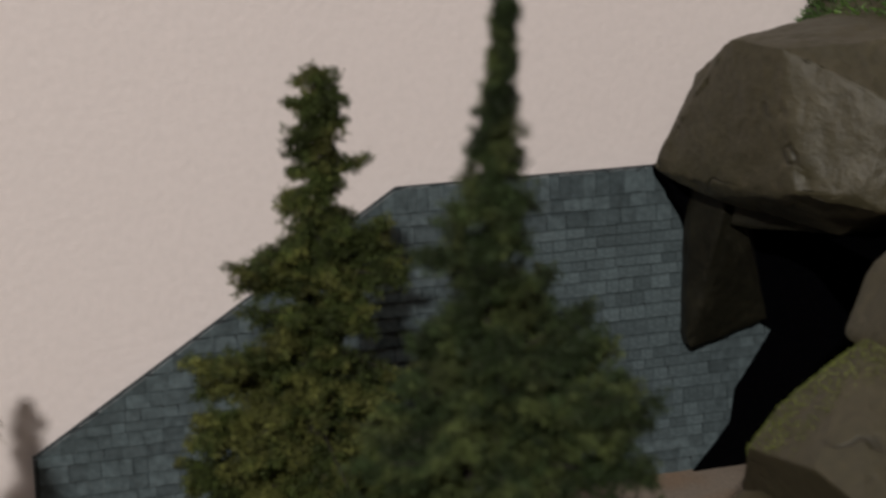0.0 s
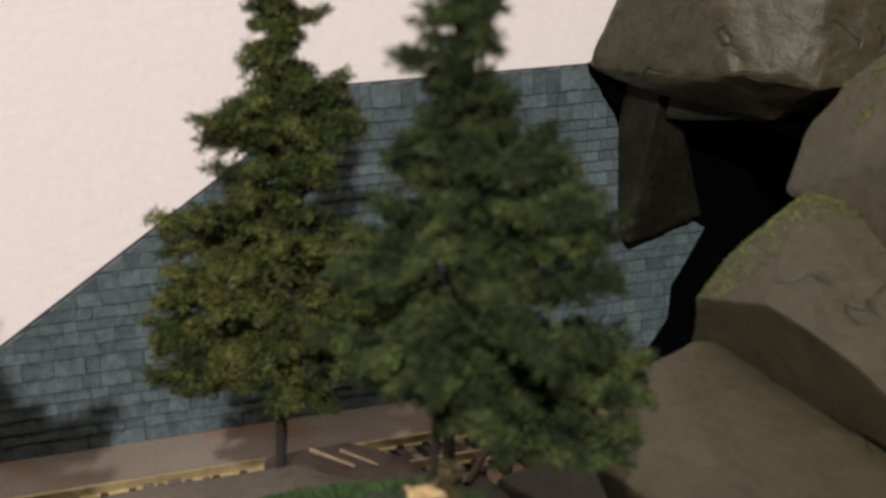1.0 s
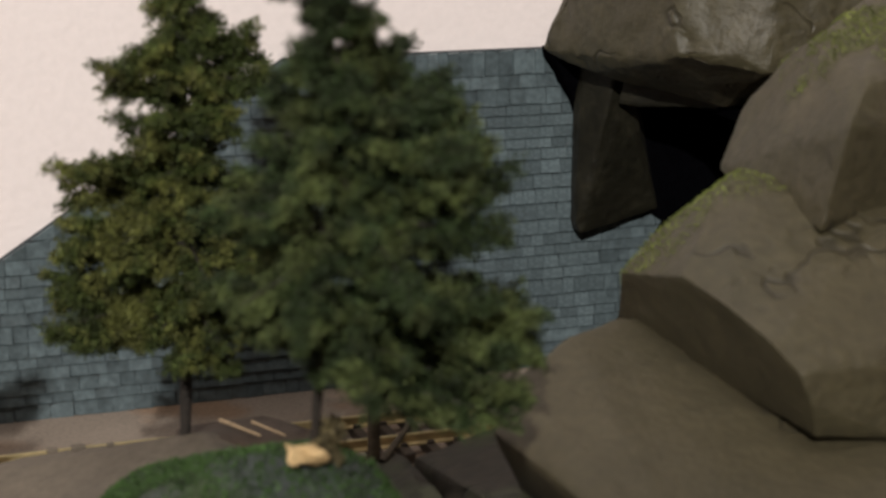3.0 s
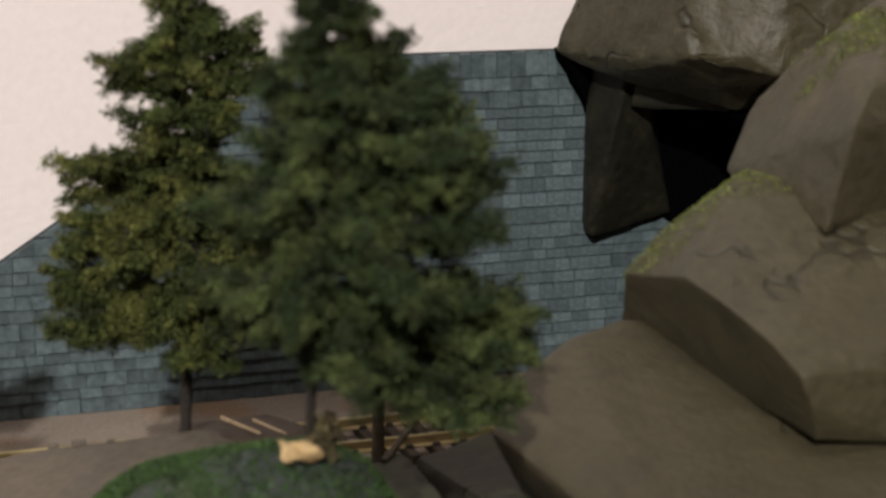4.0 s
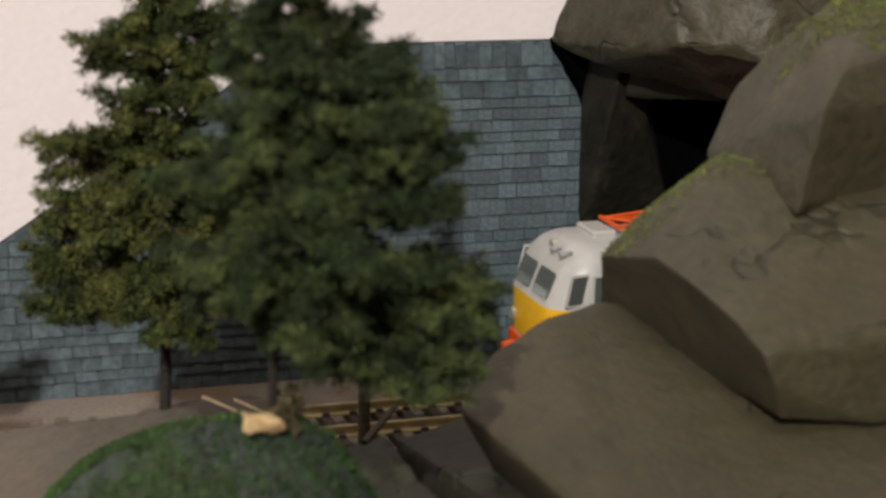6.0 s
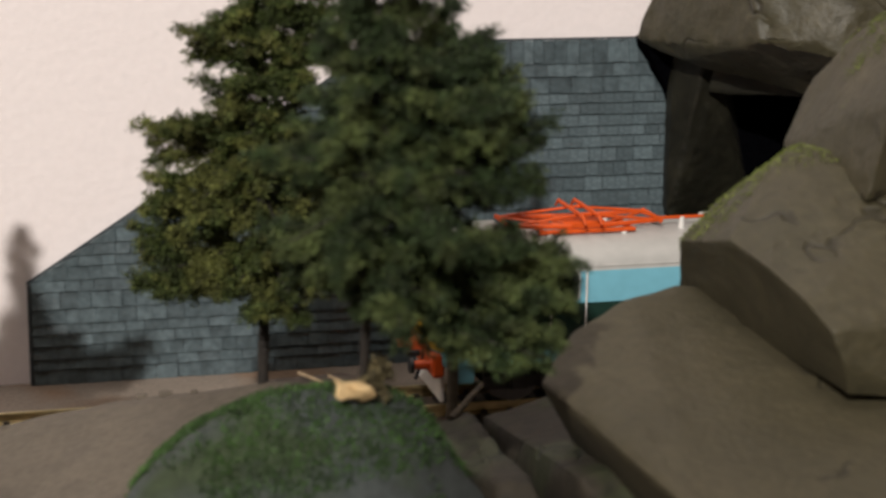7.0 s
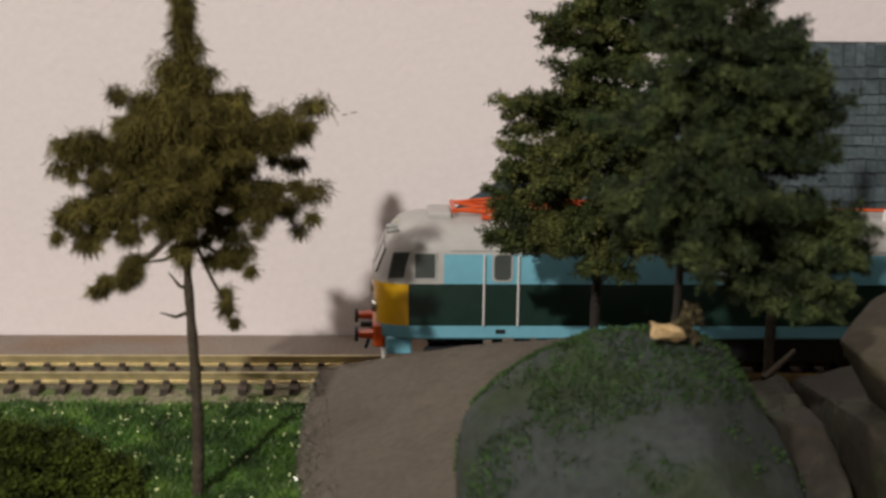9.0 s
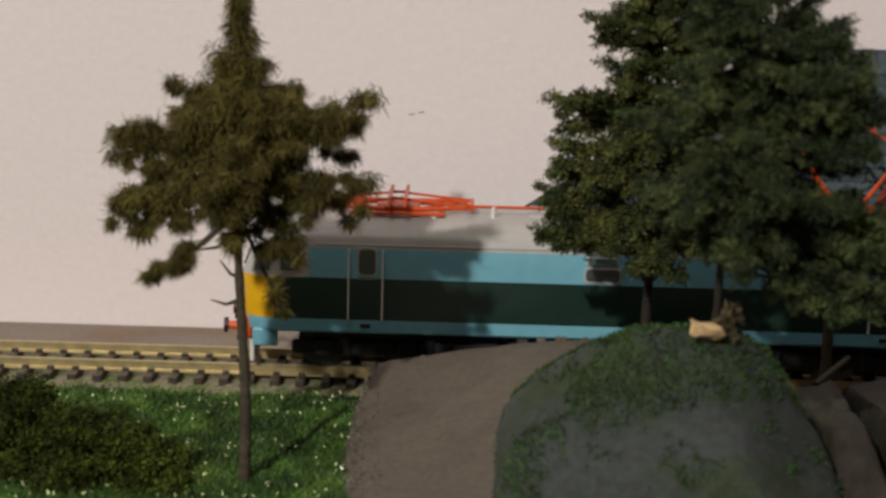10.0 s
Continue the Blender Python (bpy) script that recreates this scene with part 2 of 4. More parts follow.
def boulder(name, corners, mat, label, bevel=2.5, rough=0.7, step=3.2, group="rocks of the tunnel hill", seed=0):
    """A hewn rock: the hull of a few corners, with worn edges and an uneven skin."""
    bm = bmesh.new()
    for c in corners:
        bm.verts.new(Vector(c) * MM)
    bmesh.ops.convex_hull(bm, input=bm.verts[:])
    loose = [v for v in bm.verts if not v.link_faces]
    bmesh.ops.delete(bm, geom=loose, context="VERTS")
    bmesh.ops.dissolve_limit(bm, angle_limit=radians(9), verts=bm.verts[:], edges=bm.edges[:])
    bmesh.ops.bevel(bm, geom=bm.edges[:], offset=bevel * MM, segments=2, profile=0.6, affect="EDGES", clamp_overlap=True)
    bmesh.ops.triangulate(bm, faces=bm.faces[:])
    for _ in range(6):
        long = [e for e in bm.edges if e.calc_length() > step * 1.5 * MM]
        if not long or len(bm.faces) > 40000:
            break
        bmesh.ops.subdivide_edges(bm, edges=long, cuts=1)
        bmesh.ops.triangulate(bm, faces=[f for f in bm.faces if len(f.verts) > 3])
    bm.normal_update()
    shift = Vector((seed * 7.3, seed * 3.1, seed * 5.7))
    moves = []
    for v in bm.verts:
        p = v.co / MM
        d = noise.noise(p / 26 + shift) * 0.7 + noise.noise(p / 8 + shift) * 0.55 + noise.noise(p / 2.6 + shift) * 0.4
        chip = max(0.0, noise.noise(p / 6 - shift) - 0.45) * -3.0
        moves.append(v.normal * (d + chip) * rough * MM)
    for v, d in zip(bm.verts, moves):
        v.co += d
    ob = new(name, mesh_of(name, bm, mat))
    ob.data.shade_smooth()
    ob.data.set_sharp_from_angle(angle=radians(32))
    return tagged(ob, label, "rock", group)


def scatter(ob, count, rng, keep, lift=0.2):
    """Points on the faces of ob for which keep(point, normal) holds, in millimetres."""
    me = ob.data
    me.calc_loop_triangles()
    co = np.empty(len(me.vertices) * 3)
    me.vertices.foreach_get("co", co)
    co = co.reshape(-1, 3) / MM
    tri = np.empty(len(me.loop_triangles) * 3, int)
    me.loop_triangles.foreach_get("vertices", tri)
    a, b, c = co[tri.reshape(-1, 3)].transpose(1, 0, 2)
    nrm = np.cross(b - a, c - a)
    area = np.linalg.norm(nrm, axis=1)
    nrm /= area[:, None] + 1e-12
    pick = rng.choice(len(area), size=count, p=area / area.sum())
    u, v = rng.random(count), rng.random(count)
    flip = u + v > 1
    u[flip], v[flip] = 1 - u[flip], 1 - v[flip]
    p = a[pick] + (b - a)[pick] * u[:, None] + (c - a)[pick] * v[:, None]
    n = nrm[pick]
    ok = np.array([keep(q, m) for q, m in zip(p, n)])
    return p[ok] + n[ok] * lift, n[ok]


def blades(points, normals, length, width, rng, lean=0.6):
    """One thin blade on each point."""
    k = len(points)
    way = normals * 0.8 + rng.normal(size=(k, 3)) * lean
    way[:, 2] = np.abs(way[:, 2]) * 0.8 + 0.15
    way /= np.linalg.norm(way, axis=1)[:, None]
    side = np.cross(way, rng.normal(size=(k, 3)))
    side /= np.linalg.norm(side, axis=1)[:, None]
    h = length * (0.5 + rng.random(k))[:, None]
    w = width * (0.6 + 0.8 * rng.random(k))[:, None]
    return np.stack([points - side * w, points + side * w, points + way * h + side * w * 0.3, points + way * h - side * w * 0.3], 1).reshape(-1, 3) * MM


# ---------------------------------------------------------------- the room and the board
def slab(name, x0, x1, y0, y1, z0, z1, mat, label, category):
    return thing(name, label, category, kind="structure", data=mesh_of(name, box(x0, x1, y0, y1, z0, z1), mat))


BACK = 57.5
slab("wall_north", -2000, 2000, BACK, BACK + 100, -900, 2500, PLASTER, "plain white painted room wall behind the layout", "wall")
slab("wall_south", -2000, 2000, -4300, -4200, -900, 2500, ROOM, "plain pale room wall", "wall")
slab("wall_east", 2000, 2100, -4300, BACK + 100, -900, 2500, ROOM, "plain pale room wall", "wall")
slab("wall_west", -2100, -2000, -4300, BACK + 100, -900, 2500, ROOM, "plain pale room wall", "wall")
slab("ceiling", -2100, 2100, -4300, BACK + 100, 2500, 2600, ROOM, "plain pale room ceiling", "ceiling")
slab("floor", -2100, 2100, -4300, BACK + 100, -1000, -900, FLOORWOOD, "brown wooden room floor", "floor")
slab("ground", -520, 760, -330, BACK - 0.5, -30, 0, BOARD, "grey-brown painted layout board under the track", "ground")

# ---------------------------------------------------------------- track
RAIL_TOP = 5.5
PITCH = 7.07


def rail_profile():
    return [(-1.15, 0), (1.15, 0), (1.1, 0.35), (0.3, 0.7), (0.28, 1.7), (0.5, 1.85), (0.5, 2.45), (0.4, 2.5), (-0.4, 2.5), (-0.5, 2.45), (-0.5, 1.85), (-0.28, 1.7), (-0.3, 0.7), (-1.1, 0.35)]


def build_track():
    track = thing("railway_track", "model railway track with brass-coloured rails on brown sleepers", "track")
    x0, x1 = -330.0, 740.0
    for y in (0.0, 16.5):
        bm = bmesh.new()
        ends = [[bm.verts.new(Vector((x, y + a, RAIL_TOP - 3.0 + b * 1.2)) * MM) for a, b in rail_profile()] for x in (x0, x1)]
        n = len(ends[0])
        for k in range(n):
            bm.faces.new([ends[0][k], ends[0][(k + 1) % n], ends[1][(k + 1) % n], ends[1][k]])
        bm.faces.new(ends[0][::-1]), bm.faces.new(ends[1])
        bmesh.ops.recalc_face_normals(bm, faces=bm.faces[:])
        part("rail", bm, RAILMETAL, track, "worn brass-coloured metal rail")
    tie = box(-1.3, 1.3, -6.8, 23.3, 0.0, 2.8, 0.25)
    for y in (0.0, 16.5):
        for s in (-1, 1):
            box(-0.9, 0.9, y + s * 1.45 - 0.55, y + s * 1.45 + 0.55, 2.7, 3.6, 0.15, bm=tie)
    me = mesh_of("sleeper", tie, SLEEPER)
    count = int((x1 - x0) / PITCH)
    for k in range(count):
        ob = part("sleeper", me, None, track)
        ob.location = ((-114.3 + (k - 30) * PITCH) * MM, random.uniform(-0.15, 0.15) * MM, 0)
    return track


build_track()

# ---------------------------------------------------------------- rocks
rock_e = boulder("rock_slab", [(-22, -20, 13), (-2, -22, 17), (22, -28, 22), (36, -38, 26), (50, -50, 31), (52, -66, 31), (72, -47, 25), (72, -68, 26), (77, -40, -1), (77, -92, -1), (-19, -75, 8), (-15, -135, 3), (40, -135, 18), (-27, -19, -1), (-28, -80, -1), (-22, -137, -1), (55, -137, -1), (60, -30, -1), (58, -28, 8)],
                 ROCK_PALE, "pale grey-brown sloping rock slab beside the track", 1.0, 0.55, seed=1)
rock_m = boulder("mossy_rock", [(10, -118, 33), (9, -134, 12), (17, -116, 39), (28, -112, 45), (40, -111, 49.0), (60, -112, 49.3), (68, -113, 45), (75, -117, 35), (81, -122, 24), (84, -130, 8), (20, -148, 28), (58, -150, 31), (74, -148, 14), (8, -155, -1), (84, -155, -1), (10, -84, -1), (82, -84, -1), (27, -60, 24), (36, -54, 26), (58, -56, 27), (66, -70, 27), (30, -52, -1), (62, -52, -1)],
                 ROCK_MOSS, "rounded rock with green moss and grey-green flock", 3, 0.9, seed=2)
boulder("rubble_rock", [(80, -40, 12), (96, -44, 19), (84, -75, 20), (94, -80, 21), (83, -110, 27), (90, -112, 27), (92, -128, 19), (84, -132, 10), (76, -38, -1), (100, -38, -1), (78, -140, -1), (94, -140, -1)],
                 RUBBLE, "low brown rubble rock in the cleft", 1.2, 1.0, seed=3)
boulder("rubble_rock", [(99, -46, 18), (120, -44, 22), (98, -80, 22), (114, -84, 30), (97, -118, 30), (110, -122, 33), (101, -136, 24), (97, -40, -1), (126, -38, -1), (98, -145, -1), (118, -145, -1)],
        RUBBLE, "brown rubble rock below the tilted block", 1.2, 1.0, seed=13)
# separate block continues the slab, coloured as if in shade
boulder("earth_mound", [(50, -25, 23), (70, -25, 24), (76, -48, 27.5), (78, -60, 26.5), (64, -62, 29), (50, -54, 31), (46, -24, -1), (74, -22, -1), (80, -64, -1), (48, -66, -1)],
        SLAB_SHADE, "slab extension in painted shade brown, towards the track", 1.0, 0.6, seed=16)
boulder("rock_block", [(120, -80, 54), (134, -72, 54), (104, -91, 51), (93.5, -104, 45), (94.5, -126, 43), (97, -148, 41.5), (101, -170, 41), (330, -70, 50), (330, -170, 38), (150, -170, 43), (124, -88, -1), (126, -170, -1), (330, -172, -1), (330, -68, -1), (122, -72, -1)],
                 ROCK_MID, "broad grey-brown rock block with a tilted flat top", 1.6, 0.7, seed=4)
rock_c = boulder("rock_block", [(134, -74, 64.6), (139.8, -61.5, 49.4), (133, -103, 71.5), (134.8, -118, 69.4), (137.2, -130, 65.8), (139.4, -136.6, 61.9), (142.4, -136.7, 55.5), (145.1, -134, 48.4), (147.5, -88, 82), (153, -86, 85.5), (158, -76, 84.5), (143, -70, 71), (176, -137, 60), (175, -108, 80), (163, -135.5, 46.4), (200, -134, 46.2), (152, -66, 45), (160, -116, 42), (180, -118, 42), (330, -100, 42), (330, -128, 62), (330, -110, 80), (330, -60, 85), (330, -60, 50), (172, -62, 84)],
                 ROCK, "grey-brown faceted rock block with a shaded undercut face", 0.7, 0.6, seed=5)
rock_b = boulder("rock_block", [(163, -61, 82), (169, -58, 94), (177, -62, 105), (177, -75, 112), (160, -108, 79), (164, -110, 101), (170, -105, 107), (162, -95, 79), (186, -84, 77), (188, -82, 115), (230, -40, 80), (230, -42, 124), (330, -40, 82), (330, -30, 125), (200, -60, 119)],
                 ROCK, "grey-brown rock with a mossy crown", 1.2, 0.7, seed=6)
boulder("rock_block", [(170, 53, 92), (177, 36, 88), (186.9, 30, 88), (195.3, 20, 84.9), (203, 8, 82), (180.5, 3, 95.6), (182, -5, 98.4), (193.5, -15, 99), (199, -18, 95), (175, 38, 121), (176, 22, 132.5), (181, 5, 133), (203, -15, 121), (330, -25, 95), (330, -25, 140), (330, 53, 90), (330, 53, 150), (200, 53, 126)],
                 ROCK, "large grey-brown roof rock over the tunnel mouth", 0.8, 1.1, step=2.4, seed=7)
rock_g = boulder("rock_block", [(196, 20, 120), (205, 50, 120), (214, 30, 139), (240, -10, 146), (330, -10, 150), (330, 54, 155), (220, 54, 142), (205, -5, 118), (330, -10, 120), (330, 54, 120)],
                 ROCK, "grey-brown rock with grass on top", 2.2, 0.8, seed=8)
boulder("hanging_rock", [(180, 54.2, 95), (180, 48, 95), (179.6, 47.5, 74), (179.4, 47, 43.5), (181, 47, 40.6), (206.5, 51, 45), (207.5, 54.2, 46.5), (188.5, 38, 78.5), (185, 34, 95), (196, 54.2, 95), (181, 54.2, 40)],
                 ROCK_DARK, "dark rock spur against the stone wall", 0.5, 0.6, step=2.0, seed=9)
# black wedge in place of the shade that the roof rock casts
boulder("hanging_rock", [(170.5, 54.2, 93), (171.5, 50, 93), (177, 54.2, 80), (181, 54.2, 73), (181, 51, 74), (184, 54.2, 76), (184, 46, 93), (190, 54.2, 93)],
        SHADE_BLACK, "black jagged wedge painting the shade under the roof rock", 0.3, 1.4, step=1.2, seed=14)

# dark ledge added for the roof rock's underside, its shade put into the colour
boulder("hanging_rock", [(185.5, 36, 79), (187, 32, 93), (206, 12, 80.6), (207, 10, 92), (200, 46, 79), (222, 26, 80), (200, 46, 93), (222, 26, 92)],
        ROCK_DARK, "dark ledge painting the shaded underside of the roof rock", 0.6, 0.7, step=2.0, seed=15)

# shade as black sheets: one against the wall, a roof and a near side
def shade_sheet(bm, outline, y0, y1):
    rings = [[bm.verts.new(Vector((x, y, z)) * MM) for x, z in outline] for y in (y0, y1)]
    k = len(outline)
    for i in range(k):
        bm.faces.new([rings[0][i], rings[0][(i + 1) % k], rings[1][(i + 1) % k], rings[1][i]])
    bm.faces.new(rings[0][::-1]), bm.faces.new(rings[1])
    bmesh.ops.recalc_face_normals(bm, faces=bm.faces[:])
    return bm


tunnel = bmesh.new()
# outline follows the rocks' shadow edge on the stone wall
shade_sheet(tunnel, [(186, 0), (335, 0), (335, 90), (192, 90), (192, 76), (202, 46), (209.5, 41), (203.3, 31), (198.5, 24), (197.5, 14), (193, 8)], 52.6, 53.4)
# unseen roof and near side, added to keep light out
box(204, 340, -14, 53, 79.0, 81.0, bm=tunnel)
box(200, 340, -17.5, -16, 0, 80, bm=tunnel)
thing("tunnel_lining", "black sheets standing in for shadow in the tunnel mouth", "tunnel", kind="structure", data=mesh_of("tunnel_lining", tunnel, SHADE_BLACK))

# ---------------------------------------------------------------- stone wall
WALL_FACE = 54.3


def wall_top(x):
    return min(92.0, 29.0 + max(0.0, x) * 63.0 / 97.5)


def build_stone_wall():
    wall = thing("stone_wall", "slate-blue moulded stone retaining wall with a sloping end", "wall")
    bm = bmesh.new()
    outline = [(0, 0), (330, 0), (330, 91.5), (97.5, 91.5), (0, 28.6)]
    rings = [[bm.verts.new(Vector((x, y, z)) * MM) for x, z in outline] for y in (WALL_FACE + 0.6, BACK - 0.2)]
    n = len(outline)
    for k in range(n):
        bm.faces.new([rings[0][k], rings[0][(k + 1) % n], rings[1][(k + 1) % n], rings[1][k]])
    bm.faces.new(rings[0][::-1]), bm.faces.new(rings[1])
    bmesh.ops.recalc_face_normals(bm, faces=bm.faces[:])
    part("backing", bm, MORTAR, wall, "dark joint face behind the stones")
    rng = random.Random(4)
    units = []
    for k in range(10):
        b = box(-500, 500, -500, 500, -500, 500)
        for v in b.verts:
            v.co += Vector((rng.uniform(-0.03, 0.03), (0.24 if v.co.z > 0 else -0.10) if v.co.y < 0 else 0, rng.uniform(-0.05, 0.05)))
        bmesh.ops.bevel(b, geom=[e for e in b.edges if all(v.co.y < 0 for v in e.verts)], offset=0.05, segments=2, affect="EDGES")
        bmesh.ops.delete(b, geom=[f for f in b.faces if f.normal.y > 0.9], context="FACES")
        units.append(mesh_of("brick", b, SLATE))
    heights, z = [], 0.0
    while z < 88:
        h = rng.choice((2.9, 3.3, 3.8, 4.2, 4.8))
        if z + h > 88:
            h = 92 - z
        heights.append((z, h))
        z += h
    rest, made = bmesh.new(), 0
    for row, (z, h) in enumerate(heights):
        x = -rng.uniform(0, 5)
        soldier = row == len(heights) - 1
        while x < 232:
            w = rng.uniform(2.6, 4.4) if soldier else rng.uniform(3.3, 6.6)
            a, b = max(x, 0.1), x + w
            x = b
            top = min(z + h, 91.9)
            a = max(a, (z - 28.9) * 97.5 / 63.0)
            if b - a < 0.8:
                continue
            if wall_top(a) < top:
                cut = box(a + 0.03, b - 0.03, WALL_FACE, WALL_FACE + 1.2, z, top)
                for v in cut.verts:
                    if v.co.z > (z + 0.1) * MM:
                        v.co.z = max(z + 0.05, min(top, wall_top(v.co.x / MM) - 0.1)) * MM
                me = bpy.data.meshes.new("tmp")
                cut.to_mesh(me)
                cut.free()
                rest.from_mesh(me)
                bpy.data.meshes.remove(me)
                continue
            proud = rng.uniform(-0.1, 0.12)
            m = Matrix.Translation(Vector(((a + b) / 2, WALL_FACE + 0.95 + proud, (z + top) / 2)) * MM)
            m = m @ Euler((rng.uniform(-0.06, 0.06), rng.uniform(-0.012, 0.012), rng.uniform(-0.07, 0.07))).to_matrix().to_4x4()
            m = m @ Matrix.Diagonal(((b - a - 0.10) * MM, 2.0 * MM, (top - z - 0.12) * MM, 1))
            if made < 300 and 108 < a < 190 and z > 10:
                ob = part("brick", units[rng.randrange(10)], None, wall)
                ob.matrix_local = m
                made += 1
            else:
                tmp = bmesh.new()
                tmp.from_mesh(units[rng.randrange(10)])
                tmp.transform(m)
                me = bpy.data.meshes.new("tmp")
                tmp.to_mesh(me)
                tmp.free()
                rest.from_mesh(me)
                bpy.data.meshes.remove(me)
    stones = part("stones", rest, SLATE_JOINED, wall)
    tagged(stones, kind="stuff")
    cap = bmesh.new()
    for a, b in (((0, 29.3), (97.5, 92.3)), ((97.5, 92.3), (232, 92.3))):
        rod((a[0], WALL_FACE + 1.9, a[1] - 0.5), (b[0], WALL_FACE + 1.9, b[1] - 0.5), 0.55, sides=6, bm=cap)
    part("coping", cap, MORTAR, wall, "thin dark edge along the wall top")
    end = box(-0.9, 0.2, WALL_FACE - 0.1, BACK - 0.3, 0, 29, 0.3)
    part("end_stone", end, MORTAR, wall, "dark upright end edge")


build_stone_wall()

# ---------------------------------------------------------------- plants
def bough(base, tip, rng, centres, spreads, thick):
    """Short fuzzy fingers all along a sagging limb, as places for slivers."""
    way = tip - base
    reach = np.linalg.norm(way)
    flat = np.array((-way[1], way[0], 0)) / (np.hypot(way[0], way[1]) + 1e-6)
    ahead = way / reach
    sag = reach * rng.uniform(-0.02, 0.09)
    stops = max(2, int(reach / 1.75))
    for q in range(stops):
        f = 0.16 + 0.84 * (q + rng.random() * 0.8) / stops
        root = base + way * f - np.array((0, 0, sag * 4 * f * (1 - f)))
        for side in (-1, 1, 0):
            long = min(7.0, 0.24 * reach * (1 - f) + 2.5) * rng.uniform(0.55, 1.25) * min(1.0, 0.3 + reach / 9)
            out = ahead * rng.uniform(0.35, 0.9) + flat * (side * rng.uniform(0.4, 1.0) + rng.normal() * 0.15) + np.array((0, 0, rng.uniform(-0.75, 0.6)))
            out /= np.linalg.norm(out)
            for d in np.arange(0.2, long, 0.85):
                centres.append(root + out * d)
                spreads.append(thick * (1.15 - 0.5 * d / long) * rng.uniform(0.8, 1.2))


def fir(foot, height, profile, trunk_r, mat, label, seed, bare, lean, weak=(0, 1.0), count=14, thick=1.05, flake=0.72, extra=()):
    """A wire-and-flock fir: trunk, limbs in loose whorls, fuzzy fingers on each limb. profile: (height, radius) from the foot.
    weak: the bearing to which the limbs are shorter, and by how much. extra: single long limbs as (bearing, height at the tip, reach)."""
    rng = np.random.default_rng(seed)
    tree = thing("fir_tree", label, "tree", pose(foot[0] * MM, foot[1] * MM, foot[2] * MM, *lean, 0))
    f = np.linspace(0, 1, 26)
    bm = tube([(math.sin(q * 5) * 0.5, 0, -1.5 + q * (height + 1.0)) for q in f], [trunk_r * (1.15 - q) + (0.3 * trunk_r if k == 0 else 0) + 0.12 * math.sin(k * 2.4) for k, q in enumerate(f)])
    part("trunk", bm, BARK, tree, "dark slim trunk", smooth=True)
    hs, rs = [p[0] for p in profile], [p[1] for p in profile]
    limbs = bmesh.new()
    centres, spreads = [], []
    z = bare
    while z < height:
        r = float(np.interp(z, hs, rs))
        whorl = int(5 + r * 0.12)
        start = rng.random() * 6.28
        for k in range(whorl):
            turn = start + k * 6.283 / whorl + rng.normal() * 0.28
            reach = max(1.2, r * rng.choice((0.45, 0.7, 0.85, 1.0, 1.12)))
            near = max(0.0, math.cos(turn - radians(weak[0])))
            reach *= 1 - (1 - weak[1]) * near
            zz = z + rng.normal() * min(3.0, 0.2 + r * 0.12)
            tip = np.array((math.cos(turn) * reach, math.sin(turn) * reach, zz + reach * rng.uniform(-0.38, 0.3)))
            tip[2] = max(tip[2], bare - 1.0 + rng.uniform(0, 5) + 0.12 * reach)
            base = np.array((0, 0, max(zz, bare) + reach * 0.06))
            if reach > 6:
                rod(base, base + (tip - base) * 0.95, 0.35, 0.15, 4, limbs)
            bough(base, tip, rng, centres, spreads, thick * min(1.0, 0.55 + r / 22))
        z += 0.95 + r * 0.175
    for turn, h, reach in extra:
        t = radians(turn)
        tip, base = np.array((math.cos(t) * reach, math.sin(t) * reach, h)), np.array((0, 0, h + reach * 0.1))
        rod(base, tip, 0.5, 0.2, 4, limbs)
        bough(base, tip, rng, centres, spreads, thick)
        bough(base * 0.5 + tip * 0.5, tip + (rng.normal() * 2, rng.normal() * 3, 3.0), rng, centres, spreads, thick)
    part("limb", limbs, BARK, tree, "thin wire limbs")
    # no foliage on the bare foot of the trunk
    keep = [k for k, c in enumerate(centres) if c[2] > bare - 2 or math.hypot(c[0], c[1]) > 11]
    centres, spreads = [centres[k] for k in keep], [spreads[k] for k in keep]
    part("crown", flake_mesh("crown", flakes(centres, count, spreads, flake, rng, squash=0.9, droop=0.2, slim=0.25), mat), None, tree, "shaggy dark green flocked foliage")
    return tree


fir((47, -47, 24), 125, [(25, 15), (28, 20), (31, 22), (42, 24), (50, 20), (60, 20.5), (66, 15), (72, 11.5), (78, 11.5), (85, 11.5), (91, 9), (95, 5.8), (110, 5.0), (127, 4.2)], 1.2, NEEDLE,
    "olive green model fir with a blunt spire, beside the track", 11, 27.0, (6.7, -0.2), extra=((178, 64, 23.5), (190, 67, 21), (172, 58, 23), (182, 41, 27), (170, 46, 26), (195, 36, 27), (180, 31, 27), (205, 33, 25), (182, 50, 24), (192, 55, 23), (170, 36, 26), (185, 85, 15), (165, 80, 15), (200, 90, 12), (0, 87, 16), (340, 83, 17), (15, 79, 18), (350, 91, 13), (5, 105, 6)))
